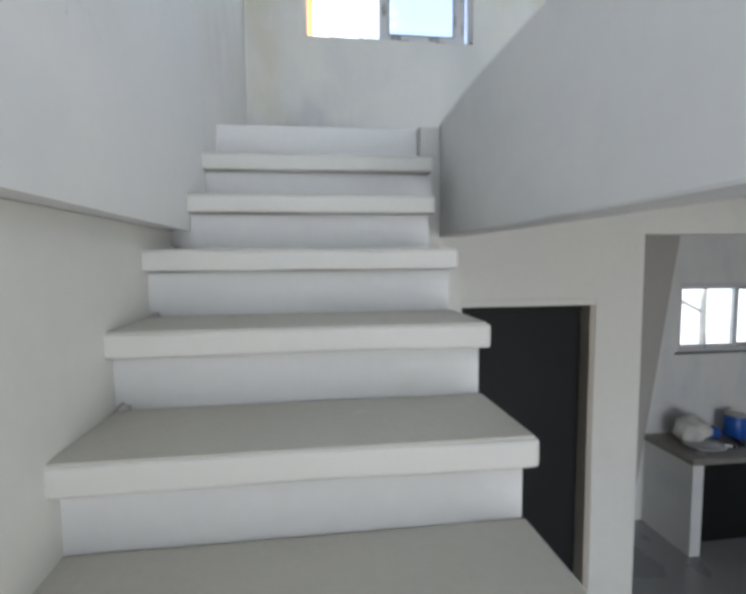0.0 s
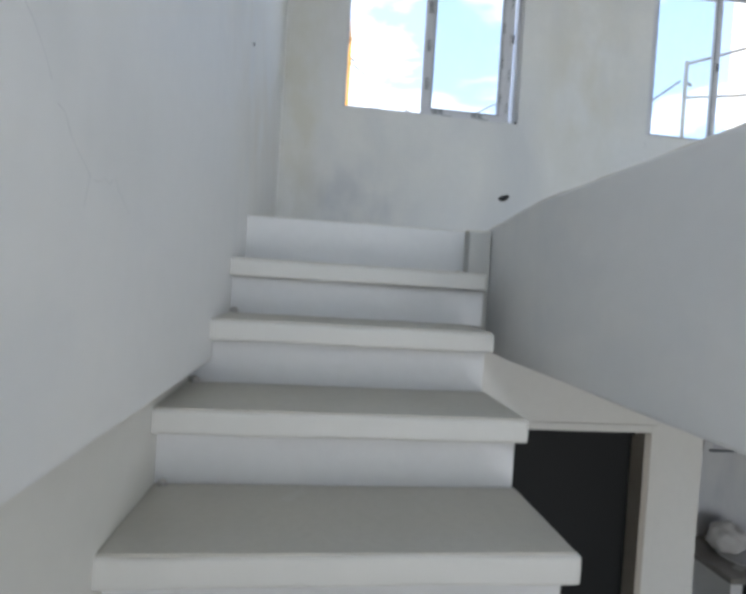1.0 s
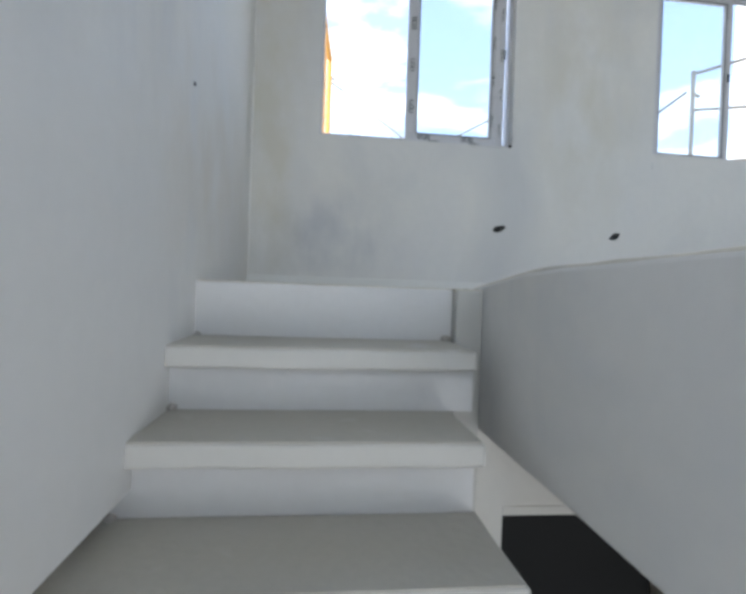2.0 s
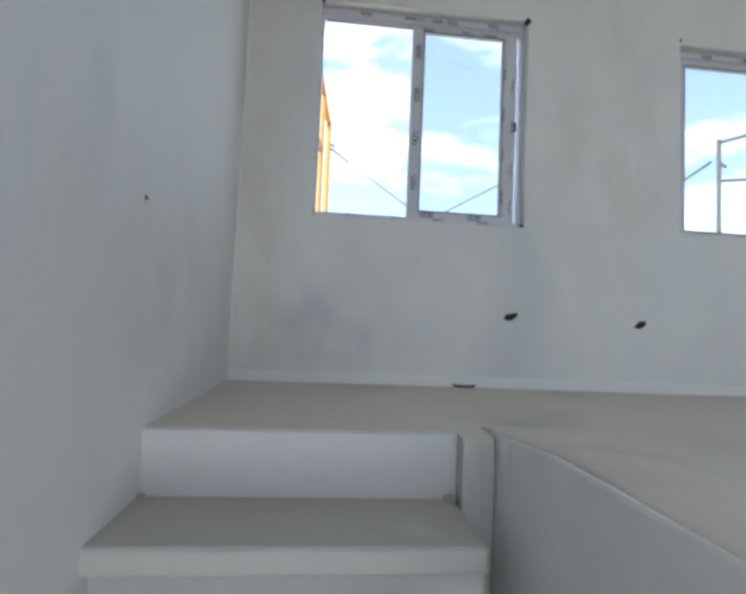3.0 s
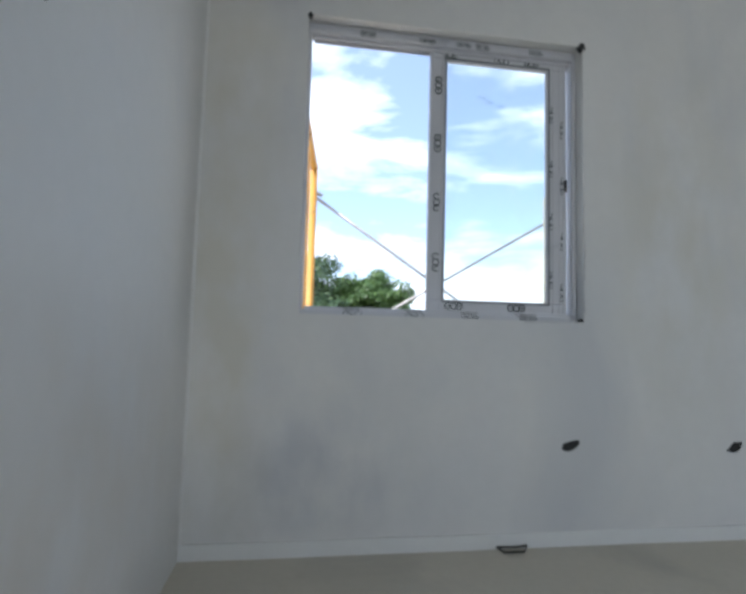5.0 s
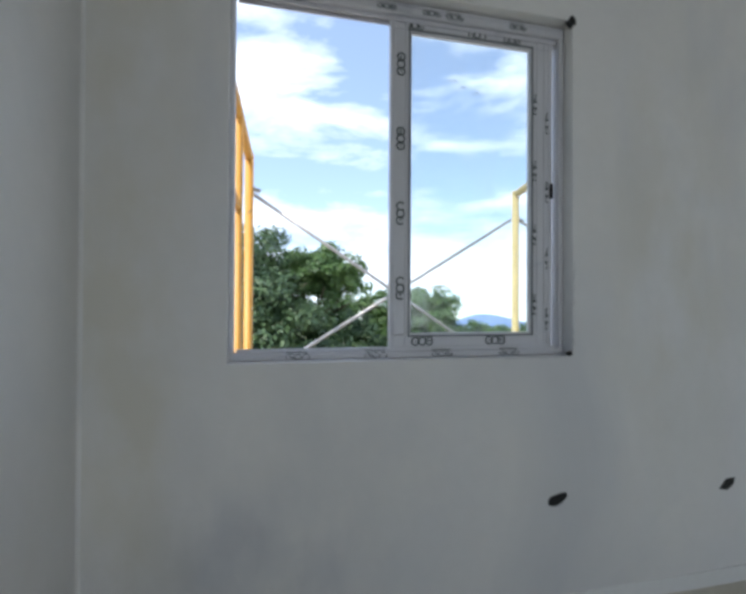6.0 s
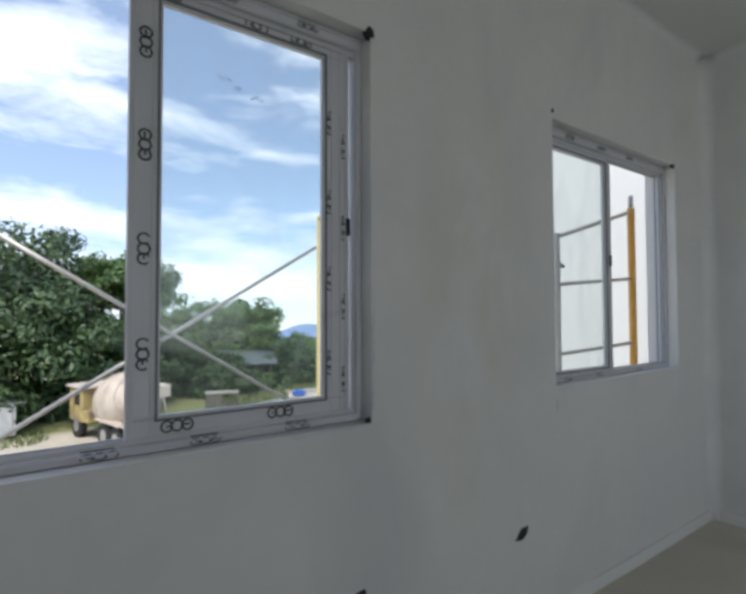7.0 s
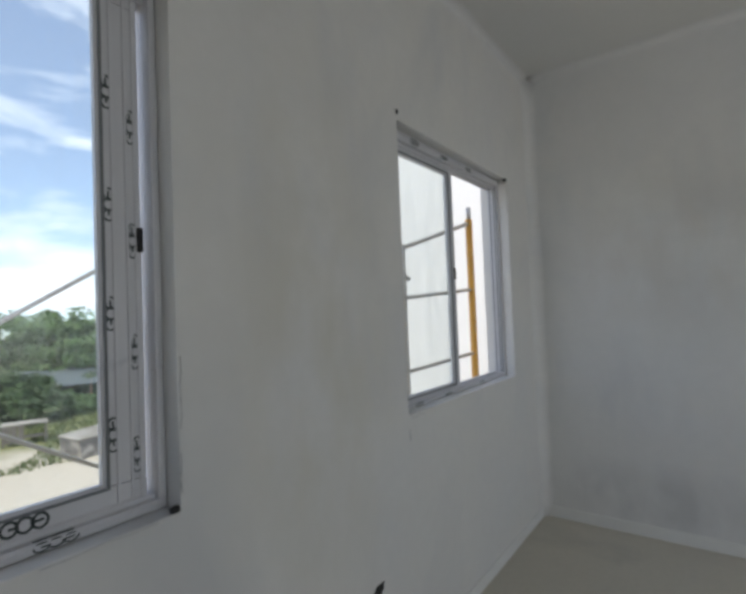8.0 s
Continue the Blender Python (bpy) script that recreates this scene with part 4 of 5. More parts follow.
SEAL = "black foam sealant lump at the window corner"
blob("sealant_lump", (W1[1] - 0.004, Y_FAR + 0.006, W1[3] - 0.002), (0.019, 0.012, 0.021), 1, SEAL)
blob("sealant_lump", (W1[0] + 0.004, Y_FAR + 0.006, W1[3] - 0.002), (0.011, 0.010, 0.015), 2, SEAL)
blob("sealant_lump", (W1[1] - 0.010, Y_FAR + 0.006, W1[2] + 0.006), (0.013, 0.008, 0.008), 3, SEAL)
blob("sealant_lump", (W2[1] - 0.012, Y_FAR + 0.006, W2[3] - 0.006), (0.020, 0.010, 0.012), 4, SEAL)
blob("sealant_lump", (W2[0] + 0.001, Y_FAR - 0.001, W2[3] + 0.030), (0.006, 0.005, 0.010), 5, "small dark dab of sealant above the window corner")

tagged(part("cable_stub", wire(bmesh.new(), [(-0.01, 2.930, 4.375), (0.010, 2.932, 4.355), (0.011, 2.940, 4.325), (0.010, 2.944, 4.297), (0.013, 2.975, 4.301)], 0.0035), BLACK),
       "short black cable end sticking out of the white wall", "cable")
tagged(part("cable_stub", wire(bmesh.new(), [(-0.01, 2.925, 4.370), (0.007, 2.935, 4.340), (0.007, 2.942, 4.300)], 0.007), BLACK),
       "thick black cable end hanging out of the white wall", "cable")
tagged(part("nail_hole", wire(bmesh.new(), [(-0.005, 2.85, 3.66), (0.002, 2.85, 3.65)], 0.006), SLAB),
       "small grey nail hole in the white wall", "hole")
tagged(part("wire_loop", wire(bmesh.new(), [(1.118, 3.985, UF + 0.012), (1.135, 3.955, UF + 0.006), (1.21, 3.955, UF + 0.006), (1.235, 3.985, UF + 0.014),
                                            (1.185, 3.987, UF + 0.008), (1.118, 3.985, UF + 0.012)], 0.0035), BLACK),
       "thin black wire loop lying on the floor at the wall", "wire")

def scuff(pts, r, label="thin grey scuff on the white wall"):
    return tagged(part("scuff_mark", wire(bmesh.new(), pts, r, 6), SCUFF), label, "scuff")


SCUFF = mat("grey_scuff", (0.57, 0.57, 0.57), 0.8, var=0.2, scale=30, bump=0)
for y, z, dy, dz, n in ((1.62, 2.985, 0.016, -0.013, 6), (1.71, 2.915, 0.014, 0.004, 5), (1.77, 2.93, 0.013, -0.010, 5), (1.55, 3.06, 0.012, -0.012, 6), (1.70, 2.92, -0.004, -0.012, 4)):
    wob = random.Random(int(y * 100))
    scuff([(-0.0011, y + dy * k, z + dz * k + wob.uniform(-0.006, 0.006)) for k in range(n)], 0.0014)
DARK_SCUFF = "dark scratch in the plaster beside the window"
scuff([(W1[1] + 0.006 + 0.003 * math.sin(k * 2.1), Y_FAR, 4.22 - 0.03 * k) for k in range(6)], 0.0018, DARK_SCUFF)
scuff([(W1[1] + 0.003 + 0.002 * math.sin(k * 1.7), Y_FAR, 4.02 - 0.02 * k) for k in range(5)], 0.0022, DARK_SCUFF)
scuff([(W1[1] - 0.05 - 0.05 * k, Y_FAR, W1[2] - 0.004 - 0.003 * math.sin(k * 2.3)) for k in range(5)], 0.0018, DARK_SCUFF)
scuff([(W2[0] + 0.02 + 0.03 * k, Y_FAR, W2[2] - 0.012 - 0.004 * math.sin(k * 2.3)) for k in range(4)], 0.0022, DARK_SCUFF)
scuff([(W2[0] + 0.004, Y_FAR, W2[2] - 0.05), (W2[0] + 0.006, Y_FAR, W2[2] - 0.09)], 0.0022, DARK_SCUFF)

# ---------------------------------------------------------------- outside
Z_G = -0.35


def ground_z(x, y):
    """Level round the house, falling gently to a lower plain beyond the trees."""
    return Z_G - 0.052 * max(0.0, math.hypot(x, y) - 46.0)


def ground():
    bm = bmesh.new()
    radii = [0, 6, 12, 18, 26, 36, 46, 60, 90, 150, 300, 700, 1600, 3200]
    n = 48
    rings = []
    for r in radii[1:]:
        rings.append([bm.verts.new((r * math.cos(2 * math.pi * k / n), r * math.sin(2 * math.pi * k / n), ground_z(r, 0))) for k in range(n)])
    c = bm.verts.new((0, 0, Z_G))
    for k in range(n):
        bm.faces.new((c, rings[0][k], rings[0][(k + 1) % n]))
        for a, b in zip(rings, rings[1:]):
            bm.faces.new((a[k], b[k], b[(k + 1) % n], a[(k + 1) % n]))
    return tagged(part("ground", bm, GROUND), "pale sandy ground with patches of green turf", "ground", kind="structure")


ground()


def hill():
    """A far ridge, round a peak."""
    bm = bmesh.new()
    n = 60
    base = ground_z(2500, 0) - 4
    bot, top, back = [], [], []
    for k in range(n + 1):
        f = k / n
        a = radians(90 - 14 - 36 * f)
        h = 12 + 62 * math.exp(-((f - 0.37) / 0.10) ** 2) + 24 * math.exp(-((f - 0.62) / 0.18) ** 2) + 6 * noise.noise(Vector((f * 14, 2, 0)))
        bot.append(bm.verts.new((2350 * math.cos(a), 2350 * math.sin(a), base)))
        top.append(bm.verts.new((2500 * math.cos(a), 2500 * math.sin(a), base + h)))
        back.append(bm.verts.new((2650 * math.cos(a), 2650 * math.sin(a), base)))
    for k in range(n):
        bm.faces.new((bot[k], bot[k + 1], top[k + 1], top[k]))
        bm.faces.new((top[k], top[k + 1], back[k + 1], back[k]))
    tagged(part("backdrop", bm, HILL), "far blue hazy mountain on the horizon", "mountain", kind="structure")


hill()


def wing():
    tagged(part("wing_wall", abox(5.6, 9.0, 3.2, 6.95, Z_G, 8.2, 0.01), OUT_WALL),
           "white rendered outside wall of the next building", "building", kind="structure")


wing()


def scaffold_frame(a, b, top_a, top_b, material, label, base, inner=0.55, rungs=(0.40, 1.05, 1.65, 2.3, 2.9, 3.6), fall=1.0):
    """A narrow scaffold frame from its near leg a to its far leg b, with an inner leg, a sloping top bar and rungs."""
    a, b = Vector(a), Vector(b)
    f = tagged(empty("scaffold_frame", (a.x, a.y, base)), label, "scaffold", group="scaffold frames along the house")
    d = (b - a).to_3d()
    ha, hb = top_a - base, top_b - base
    r = 0.020
    legs = [(0.0, ha, r), (1.0, hb, r if inner < 1 else 0.014)] + ([(inner, ha + (hb - ha) * inner - 0.005, 0.017)] if inner < 1 else [])
    for k, h, rr in legs:
        part("leg", tube(bmesh.new(), d * k, d * k + Vector((0, 0, h)), rr, 12), PALE_PIPE if inner >= 1 and k == 1.0 else material, f)
    part("top_bar", tube(bmesh.new(), Vector((0, 0, ha - 0.02)), d + Vector((0, 0, hb - 0.02)), r if inner < 1 else 0.011, 12), material if inner < 1 else PALE_PIPE, f)
    for z in rungs:
        if ha - z > 0.1:
            part("rung", tube(bmesh.new(), Vector((0, 0, ha - z)), d * inner + Vector((0, 0, ha - z - fall * inner * (ha - hb))), 0.014 if inner < 1 else 0.010, 10), material if inner < 1 else PALE_PIPE, f)
    part("pin", tube(bmesh.new(), (0, 0, ha), (0, 0, ha + 0.07), 0.013, 10), STEEL, f, "grey steel coupling pin")
    part("lock", tube(bmesh.new(), d + Vector((0, 0, hb - 0.15)), d + Vector((0.05, 0.0, hb - 0.17)), 0.011, 8), STEEL, f, "grey steel brace lock")
    return f


scaffold_frame((0.329, 4.30), (0.415, 4.85), 4.97, 4.75, YELLOW, "orange-yellow painted scaffold frame with a sloping top bar", Z_G)
scaffold_frame((1.935, 4.45), (1.875, 5.03), 4.85, 4.71, PALE_YELLOW, "faded pale yellow scaffold frame outside the window wall", Z_G)
scaffold_frame((3.44, 4.24), (2.88, 4.34), 4.80, 4.62, YELLOW, "orange-yellow scaffold frame standing on the kitchen roof", 3.0, 1.0, (0.40, 0.76, 1.12, 1.48), 0.25)


def brace(a, b, label):
    bm = tube(bmesh.new(), a, b, 0.0085, 10)
    t = tagged(part("cross_brace", bm, STEEL), label, "scaffold brace", group="scaffold braces")
    return t


def yard_post():
    f = tagged(empty("yard_post", (4.55, 5.4, Z_G)), "pale upright post with a diagonal strut outside the kitchen window", "post")
    part("upright", tube(bmesh.new(), (0, 0, 0), (0, 0, 3.0), 0.032, 10), PALE_PIPE, f)
    part("strut", tube(bmesh.new(), (-0.02, 0.0, 1.90 - Z_G), (-0.5, 0.03, 2.14 - Z_G), 0.018, 8), PALE_PIPE, f)


yard_post()
BL = "grey galvanised scaffold cross brace"
brace((0.415, 4.878, 4.585), (1.875, 5.060, 3.675), BL)
brace((0.415, 4.900, 3.690), (1.875, 5.082, 4.555), BL)
brace((1.875, 5.052, 4.57), (2.88, 4.372, 3.64), BL)
brace((1.875, 5.076, 3.64), (2.88, 4.395, 4.50), BL)


def tree(name, at, height, radius, leaves, size, material, seed, label, squash=0.75, low=0.25):
    """A trunk with limbs and a crown of many single leaves gathered in clumps."""
    rng = np.random.RandomState(seed)
    rr = random.Random(seed)
    t = tagged(empty(name, at), label, "tree" if name != "bush" else "bush")
    bm = bmesh.new()
    th = height * 0.5
    tube(bm, (0, 0, -0.1), (0.05 * height * rr.uniform(-1, 1), 0, th), height * 0.035, 10, height * 0.022)
    tips = []
    for k in range(9):
        a = 2 * math.pi * k / 9 + rr.uniform(-0.3, 0.3)
        z0 = th * rr.uniform(0.55, 0.98)
        d = radius * rr.uniform(0.45, 0.8)
        tip = Vector((math.cos(a) * d, math.sin(a) * d, z0 + height * rr.uniform(0.12, 0.38)))
        mid = Vector((math.cos(a) * d * 0.45, math.sin(a) * d * 0.45, z0 + height * 0.10))
        tube(bm, (0, 0, z0), mid, height * 0.014, 7, height * 0.010)
        tube(bm, mid, tip, height * 0.010, 7, height * 0.004)
    part("trunk", bm, BARK, t)
    # clump centres on and within an uneven dome
    nc = 190
    cen = []
    while len(cen) < nc:
        v = rng.normal(size=3)
        v /= np.linalg.norm(v)
        k = rng.uniform(0.2, 1.0) ** 0.6
        wob = 1 + 0.50 * noise.noise(Vector(v * 1.9) + Vector((seed, 0, 0)))
        p = v * k * radius * wob
        z = p[2] * squash + height * (1 - squash * radius / height * 0.98)
        if z < height * low:
            continue
        cen.append((p[0], p[1], z))
    cen = np.array(cen)
    per = leaves // nc
    cr = radius * 0.19 * rng.uniform(0.7, 1.35, nc)
    v = rng.normal(size=(nc, per, 3))
    v /= np.linalg.norm(v, axis=2, keepdims=True)
    pos = cen[:, None, :] + v * (cr[:, None, None] * rng.uniform(0.45, 1.05, (nc, per, 1))) * np.array([1, 1, 0.7])
    pos = pos.reshape(-1, 3)
    nor = (v + rng.normal(scale=0.45, size=v.shape) + np.array([0, 0, 0.5])).reshape(-1, 3)
    nor /= np.linalg.norm(nor, axis=1, keepdims=True)
    u = np.cross(nor, rng.normal(size=nor.shape))
    u /= np.linalg.norm(u, axis=1, keepdims=True)
    w = np.cross(nor, u)
    L = size * rng.uniform(0.6, 1.3, (len(pos), 1))
    a, b = pos - u * L, pos + u * L
    c, d = pos + w * L * 0.42 + nor * L * 0.12, pos - w * L * 0.42 + nor * L * 0.12
    verts = np.stack([a, d, b, c], axis=1).reshape(-1, 3)
    faces = np.arange(len(verts)).reshape(-1, 4)
    me = bpy.data.meshes.new("crown")
    me.from_pydata(verts.tolist(), [], faces.tolist())
    me.materials.append(material)
    cr_ob = new("crown", me)
    cr_ob.parent = t
    return t


tree("mango_tree", (-0.8, 30.0, Z_G), 7.5, 5.9, 70000, 0.16, LEAF_DARK, 3, "large dense dark green mango tree on the sandy ground", 0.78, 0.04)
tree("spreading_tree", (4.3, 31.5, Z_G), 7.7, 2.9, 16000, 0.15, LEAF_LIGHT, 5, "taller spreading lighter green tree behind the mango tree", 0.55, 0.30)
tree("broad_tree", (12.4, 36.0, Z_G), 5.5, 3.3, 24000, 0.15, LEAF_LIGHT, 9, "rounded mid-green tree beyond the sandy yard", 0.85, 0.04)
tree("broad_tree", (8.6, 39.0, Z_G), 5.4, 3.2, 18000, 0.16, LEAF_LIGHT, 31, "mid-green tree behind the small shed", 0.8, 0.04)
tree("broad_tree", (18.2, 37.5, Z_G), 2.5, 2.6, 18000, 0.15, LEAF_LIGHT, 12, "low mid-green tree in the row beyond the yard", 0.9, 0.02)
tree("broad_tree", (24.5, 39.0, Z_G), 2.1, 3.2, 18000, 0.15, LEAF_LIGHT, 15, "low mid-green bushy tree in the row beyond the yard", 0.75, 0.02)
tree("broad_tree", (31.0, 40.0, Z_G), 2.1, 3.6, 18000, 0.16, LEAF_LIGHT, 18, "low mid-green bushy tree in the row beyond the yard", 0.7, 0.02)
tree("broad_tree", (40.0, 42.0, Z_G), 2.8, 4.5, 18000, 0.17, LEAF_LIGHT, 21, "low mid-green bushy tree at the end of the row", 0.65, 0.02)
tree("bush", (9.0, 30.2, Z_G), 2.3, 1.9, 12000, 0.12, LEAF_DARK, 41, "dense green bush beside the small shed", 0.8, 0.02)
tree("bush", (14.3, 32.0, Z_G), 2.6, 2.2, 12000, 0.12, LEAF_DARK, 43, "dense green bush beside the small shed", 0.8, 0.02)
tree("bush", (11.2, 30.3, Z_G), 1.1, 1.3, 9000, 0.10, LEAF_LIGHT, 44, "low green bush in front of the small shed", 0.7, 0.02)
tree("bush", (17.0, 33.5, Z_G), 2.3, 2.2, 12000, 0.12, LEAF_LIGHT, 45, "dense green bush along the far edge of the yard", 0.8, 0.02)
tree("bush", (6.2, 31.5, Z_G), 3.4, 2.4, 12000, 0.13, LEAF_DARK, 47, "tall dark green bush behind the mixer truck", 0.8, 0.02)
tree("mango_tree", (-12.0, 31.0, Z_G), 8.0, 6.0, 26000, 0.19, LEAF_DARK, 25, "dark green tree at the edge of the yard", 0.75, 0.06)


# ---------------------------------------------------------------- yard
def wheel(parent, at, r=0.5, w=0.28):
    wob = part("wheel", tube(bmesh.new(), (0, -w / 2, 0), (0, w / 2, 0), r, 20), RUBBER, parent)
    wob.matrix_basis = pose(*at)
    part("rim", tube(bmesh.new(), (0, -w / 2 - 0.02, 0), (0, w / 2 + 0.02, 0), r * 0.5, 16), STEEL, wob, "grey steel rim")


def mixer_truck():
    t = tagged(empty("mixer_truck", (3.1, 22.3, Z_G), -74), "cement mixer truck with a beige drum and yellow cab", "truck")
    part("chassis", abox(-2.6, 2.4, -0.45, 0.45, 0.75, 1.0, 0.03), RUBBER, t)
    cab = part("cab", abox(-2.6, -1.2, -1.05, 1.05, 0.7, 2.15, 0.12, 3), TRUCK_YELLOW, t, "yellow cab")
    part("windscreen", abox(-1.9, -1.35, -1.07, -1.06, 1.45, 1.95, 0.004), RUBBER, cab, "dark side window")
    part("roof_panel", abox(-2.75, -0.95, -1.15, 1.15, 2.16, 2.26, 0.04), TANK, cab, "pale dusty roof panel")
    part("door_seam", abox(-2.02, -1.99, -1.064, -1.052, 0.85, 2.0), RUBBER, cab)
    part("mirror", abox(-2.62, -2.5, -1.32, -1.12, 1.5, 1.85, 0.02), RUBBER, cab, "black wing mirror")
    part("fender", abox(-1.25, -0.6, -1.0, 1.0, 0.75, 1.25, 0.05), TRUCK_YELLOW, t)
    prof = [(0.35, -1.5), (0.75, -1.35), (1.08, -0.75), (1.18, -0.1), (1.10, 0.6), (0.72, 1.45), (0.48, 1.9)]
    drum = part("drum", lathe(prof, 28), TANK, t, "dusty beige mixing drum")
    drum.matrix_basis = pose(0.75, 0, 1.75, 0, 78, 0)
    for r, z in ((1.19, 0.05), (0.95, 1.0)):
        ring = part("band", lathe([(r, z - 0.04), (r + 0.03, z - 0.03), (r + 0.03, z + 0.03), (r, z + 0.04)], 28), TANK, drum)
    part("hopper", abox(2.25, 2.95, -0.75, 0.75, 2.05, 2.55, 0.05), TANK, t, "pale dusty hopper")
    bm = abox(2.75, 3.75, -0.22, 0.22, 1.30, 1.36, 0.01)
    box(bm, 2.75, 3.75, -0.28, -0.222, 1.30, 1.52, 0.01)
    box(bm, 2.75, 3.75, 0.222, 0.28, 1.30, 1.52, 0.01)
    for v in bm.verts:
        v.co.z -= 0.75 * (v.co.x - 2.75)
    part("chute", bm, TANK, t, "dusty beige open chute")
    part("tail_plate", abox(2.35, 3.05, -1.0, 1.0, 1.05, 1.13, 0.02), TANK, t, "dusty beige rear platform")
    tail = part("tail_board", abox(2.86, 2.96, -0.95, 0.95, 0.42, 0.92, 0.03), TANK, t, "dusty beige tail board")
    for dy in (-0.78, -0.55, -0.25, 0.25, 0.55, 0.78):
        part("tail_light", abox(2.961, 2.985, dy - 0.07, dy + 0.07, 0.62, 0.76, 0.008), CHINA if abs(dy) < 0.7 else BRICK_RED, tail)
    part("bumper", tube(bmesh.new(), (3.02, -0.95, 0.45), (3.02, 0.95, 0.45), 0.05, 8), STEEL, t)
    for dy in (-0.9, 0.9):
        part("side_arm", tube(bmesh.new(), (2.4, dy, 1.1), (2.75, dy * 0.55, 2.2), 0.05, 8), TANK, t)
        part("mudguard", abox(0.35, 2.55, dy - 0.22, dy + 0.22, 1.08, 1.14, 0.02), TANK, t, "dusty beige mudguard")
    for dy in (-0.55, 0.55):
        part("frame_post", tube(bmesh.new(), (2.3, dy, 0.9), (2.5, dy, 2.3), 0.06, 8), STEEL, t)
    part("ladder", wire(bmesh.new(), [(2.9, -0.6, 0.6), (3.0, -0.6, 2.4), (3.0, -0.2, 2.4), (2.9, -0.2, 0.6)], 0.03), STEEL, t)
    for x in (-1.9, 0.9, 2.0):
        for y in (-0.85, 0.85):
            wheel(t, (x, y, 0.5))
    t.scale = (0.84, 0.84, 0.84)


mixer_truck()


def timber_table(at, rz):
    t = tagged(empty("work_bench", at, rz), "rough weathered timber work bench on the grass", "bench")
    part("top", abox(-0.75, 0.75, -0.35, 0.35, 0.78, 0.84, 0.01), CONCRETE, t)
    for x in (-0.68, 0.68):
        for y in (-0.28, 0.28):
            part("leg", abox(x - 0.04, x + 0.04, y - 0.04, y + 0.04, 0, 0.779, 0.006), BENCH_WOOD, t)
    for k in range(3):
        part("side_board", abox(-0.64 + 0.22 * k, -0.45 + 0.22 * k, -0.345, -0.325, 0.12 + 0.03 * k, 0.77, 0.004), BENCH_WOOD, t)
    part("shelf", abox(-0.64, 0.64, -0.24, 0.24, 0.25, 0.29, 0.006), BENCH_WOOD, t)
    return t


timber_table((7.8, 25.4, Z_G), -20)


DARK_MOTTLED = mat("dark_mottled_concrete", (0.17, 0.16, 0.15), 0.9, var=0.3, scale=3, fine=18, bump=0.5, stain=(0.34, 0.32, 0.29), stain_scale=2.2, stain_at=(0.52, 0.62))


def block_pile(at, rz, label):
    t = tagged(empty("concrete_trough", at, rz), label, "trough")
    t.matrix_basis = pose(at[0], at[1], at[2] - 0.06, 2.5, -2.0, rz)
    bm = bmesh.new()
    box(bm, -0.9, 0.9, -0.55, -0.43, 0, 0.75, 0.02)
    box(bm, -0.9, 0.9, 0.43, 0.55, 0, 0.75, 0.02)
    part("long_side", bm, DARK_MOTTLED, t, "dark mottled side")
    part("end_slab", abox(-0.9, -0.78, -0.428, 0.428, 0, 0.75, 0.02), DARK_MOTTLED, t)
    part("end_slab", abox(0.78, 0.9, -0.428, 0.428, 0, 0.75, 0.02), DARK_MOTTLED, t)
    part("lid", abox(-0.95, 0.95, -0.6, 0.6, 0.755, 0.83, 0.02), CONCRETE, t, "pale concrete lid")


block_pile((8.75, 21.6, Z_G), 12, "pale concrete trough with a flat lid on the sand")
block_pile((11.4, 23.6, Z_G), -10, "grey concrete trough with a flat lid beside the grass")


def crate():
    """A pale plank crate with a blue sack slung over one corner."""
    t = tagged(empty("crate", (10.15, 21.3, Z_G), -24), "pale dusty plank crate on the sand", "crate")
    for k in range(5):
        z = 0.04 + 0.19 * k
        for y in (-0.5, 0.48):
            part("plank", abox(-0.75, 0.75, y, y + 0.02, z, z + 0.175, 0.003), PALE_PLANK, t)
        for x in (-0.77, 0.75):
            part("plank", abox(x, x + 0.02, -0.478, 0.478, z, z + 0.175, 0.003), PALE_PLANK, t)
    part("lid", abox(-0.79, 0.79, -0.54, 0.54, 0.995, 1.03, 0.006), PALE_PLANK, t)
    bm = bmesh.new()
    bmesh.ops.create_icosphere(bm, subdivisions=3, radius=1.0)
    for v in bm.verts:
        k = 1 + 0.3 * noise.noise(v.co * 2.0 + Vector((7, 1, 0)))
        v.co = Vector((v.co.x * 0.30 * k, v.co.y * 0.22 * k, max(-0.09, v.co.z * 0.17 * k)))
    sack = part("sack", bm, BLUE)
    sack.matrix_basis = pose(9.75, 21.3, Z_G + 1.12)
    tagged(sack, "bunched blue sack lying on the crate", "sack")


PALE_PLANK = mat("pale_dusty_plank", (0.50, 0.42, 0.36), 0.85, var=0.18, scale=4, fine=40, bump=0.3, rand=0.12)
crate()


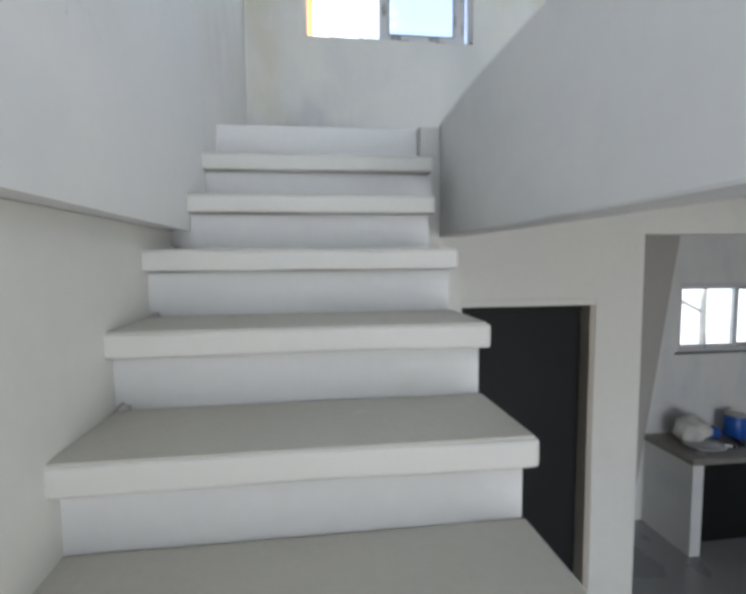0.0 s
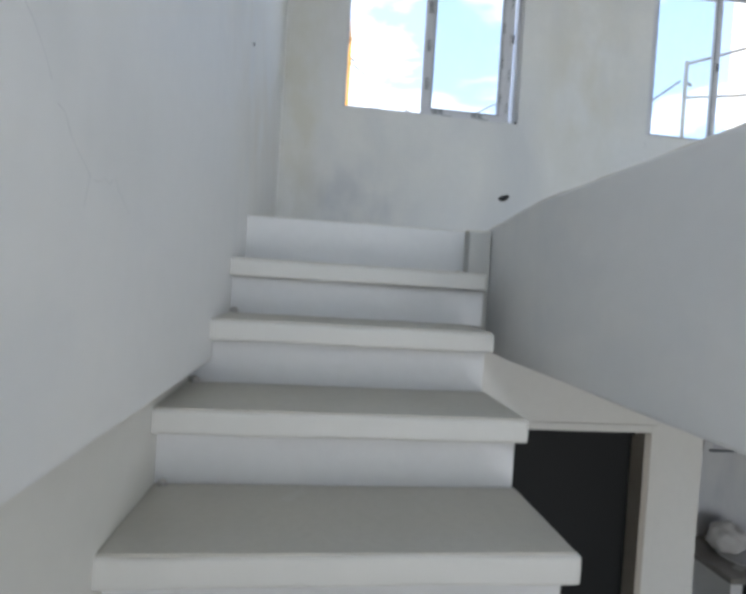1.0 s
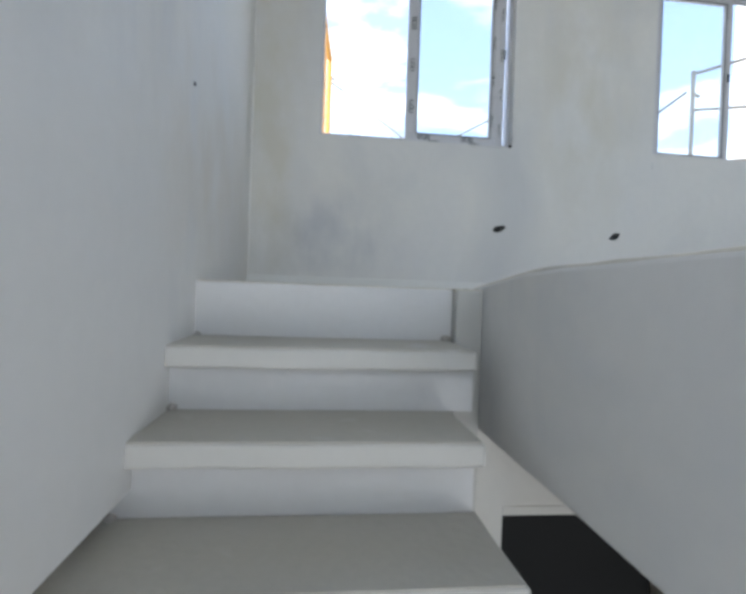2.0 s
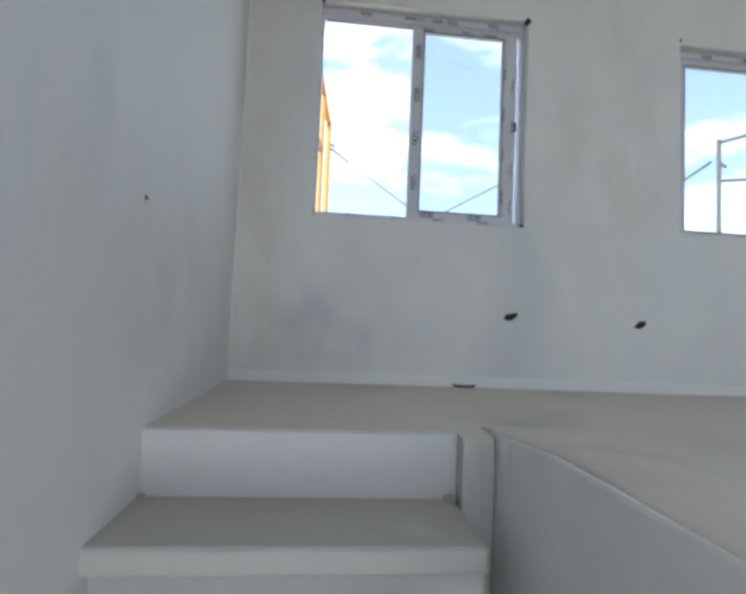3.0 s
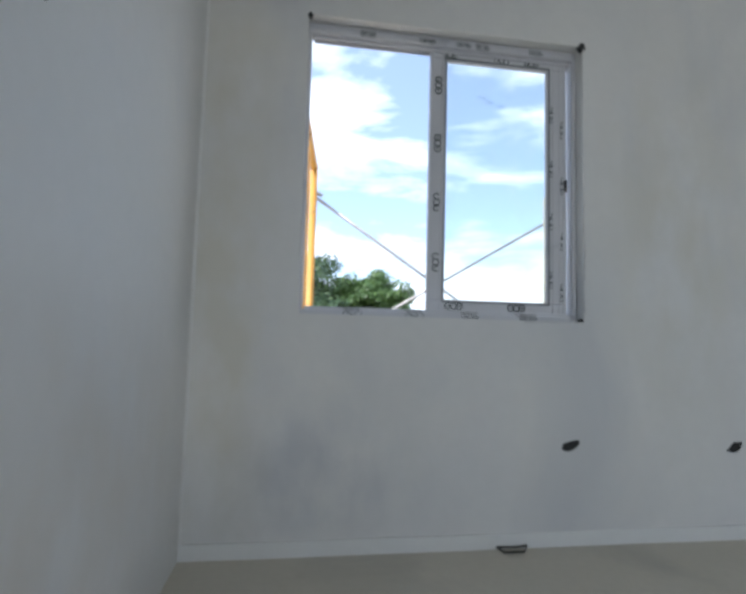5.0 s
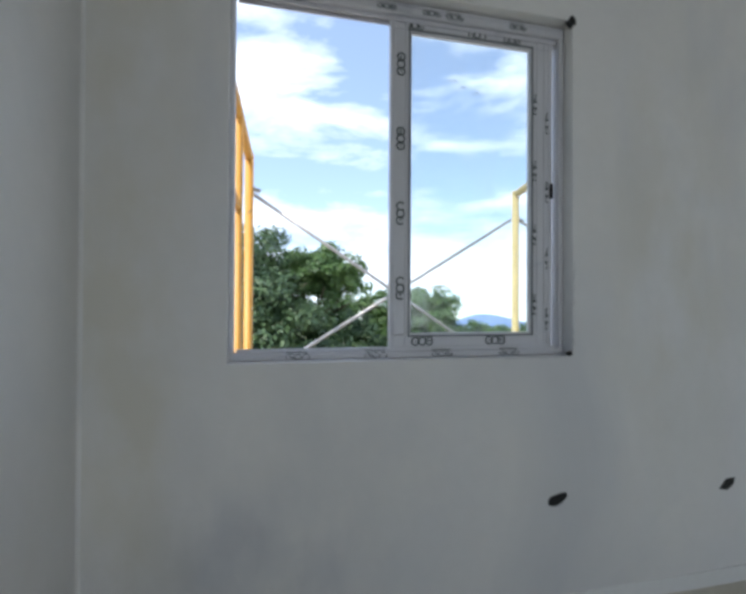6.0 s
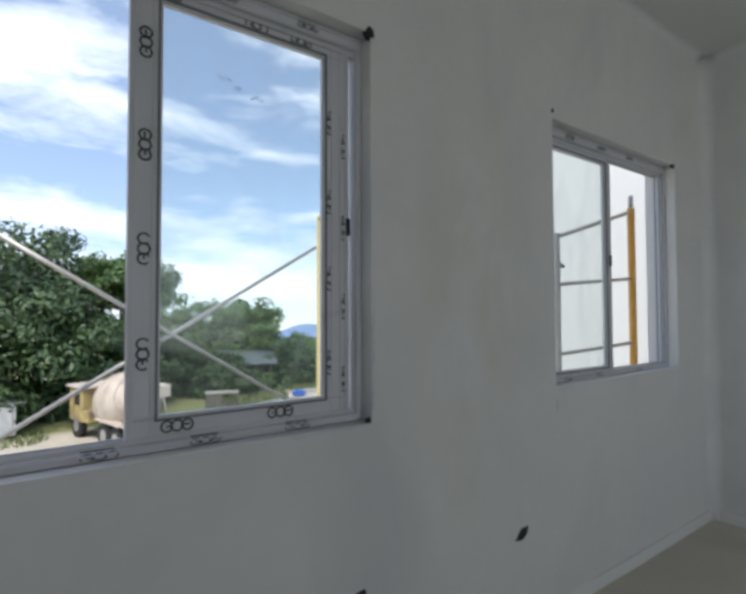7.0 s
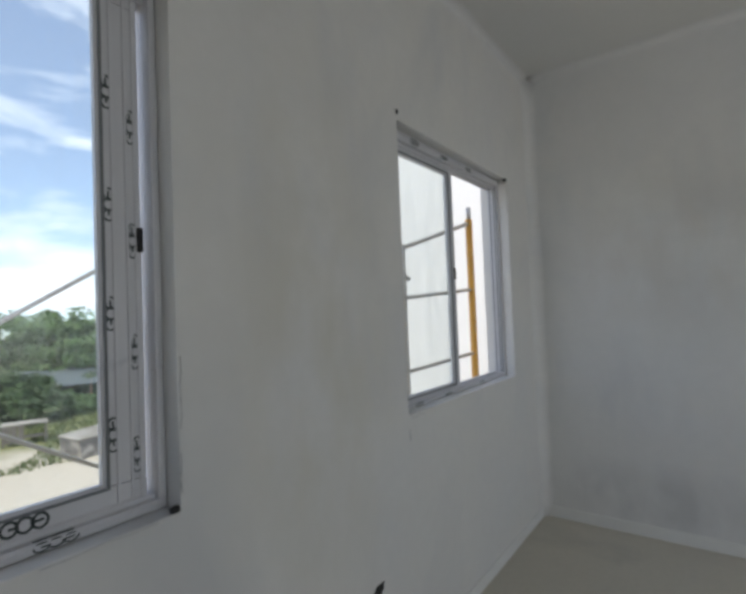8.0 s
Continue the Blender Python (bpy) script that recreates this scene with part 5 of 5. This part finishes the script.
def shed():
    t = tagged(empty("shed", (11.4, 32.0, Z_G), -18), "small open shed with a grey-green sheet roof under the trees", "shed")
    for x in (-1.4, 1.4):
        for y in (-1.0, 1.0):
            part("post", abox(x - 0.05, x + 0.05, y - 0.05, y + 0.05, 0, 1.55, 0.006), TIMBER, t)
    bm = abox(-1.8, 1.8, -1.4, 1.4, 1.75, 1.79)
    for v in bm.verts:
        v.co.z += 0.24 * v.co.y
    part("roof", bm, TARP, t)
    part("back_wall", abox(-1.4, 1.4, 0.96, 0.99, 0, 1.7), RUBBER, t)


shed()


def site_hut():
    t = tagged(empty("site_hut", (-2.6, 25.5, Z_G), 3), "low white site container with a rail on its roof", "container")
    part("body", abox(-2.6, 2.6, -1.0, 1.0, 0.12, 1.15, 0.02), OUT_WALL, t)
    part("skid", abox(-2.6, 2.6, -0.9, 0.9, 0, 0.119), RUBBER, t)
    part("rail", tube(bmesh.new(), (-2.7, -1.05, 1.30), (2.9, -1.05, 1.30), 0.03, 8), STEEL, t)
    for x in (-2.5, -0.8, 0.9, 2.5):
        part("rail_post", tube(bmesh.new(), (x, -1.05, 1.0), (x, -1.05, 1.30), 0.025, 8), STEEL, t)
        part("seam", abox(x - 0.02, x + 0.02, -1.012, -1.001, 0.14, 1.13), STEEL, t)


site_hut()


def grass():
    rng = np.random.RandomState(77)
    n = 70000
    x = rng.uniform(-8, 44, n)
    y = rng.uniform(21.0, 38, n)
    keep = np.array([noise.noise(Vector((a * 0.12, b * 0.12, 3.0))) + (b - 24.6) * 0.09 > 0.0 for a, b in zip(x, y)])
    x, y = x[keep], y[keep]
    n = len(x)
    a = rng.uniform(0, 2 * np.pi, n)
    h = rng.uniform(0.06, 0.26, n)
    w = rng.uniform(0.02, 0.06, n)
    lean = rng.normal(scale=0.12, size=(n, 2))
    base = np.stack([x, y, np.full(n, Z_G - 0.01)], 1)
    side = np.stack([np.cos(a) * w, np.sin(a) * w, np.zeros(n)], 1)
    tip = base + np.stack([lean[:, 0], lean[:, 1], h], 1)
    verts = np.stack([base - side, base + side, tip], 1).reshape(-1, 3)
    me = bpy.data.meshes.new("grass")
    me.from_pydata(verts.tolist(), [], np.arange(len(verts)).reshape(-1, 3).tolist())
    me.materials.append(GRASS)
    tagged(new("grass", me), "tufts of long green grass across the yard", "grass", kind="stuff")


grass()
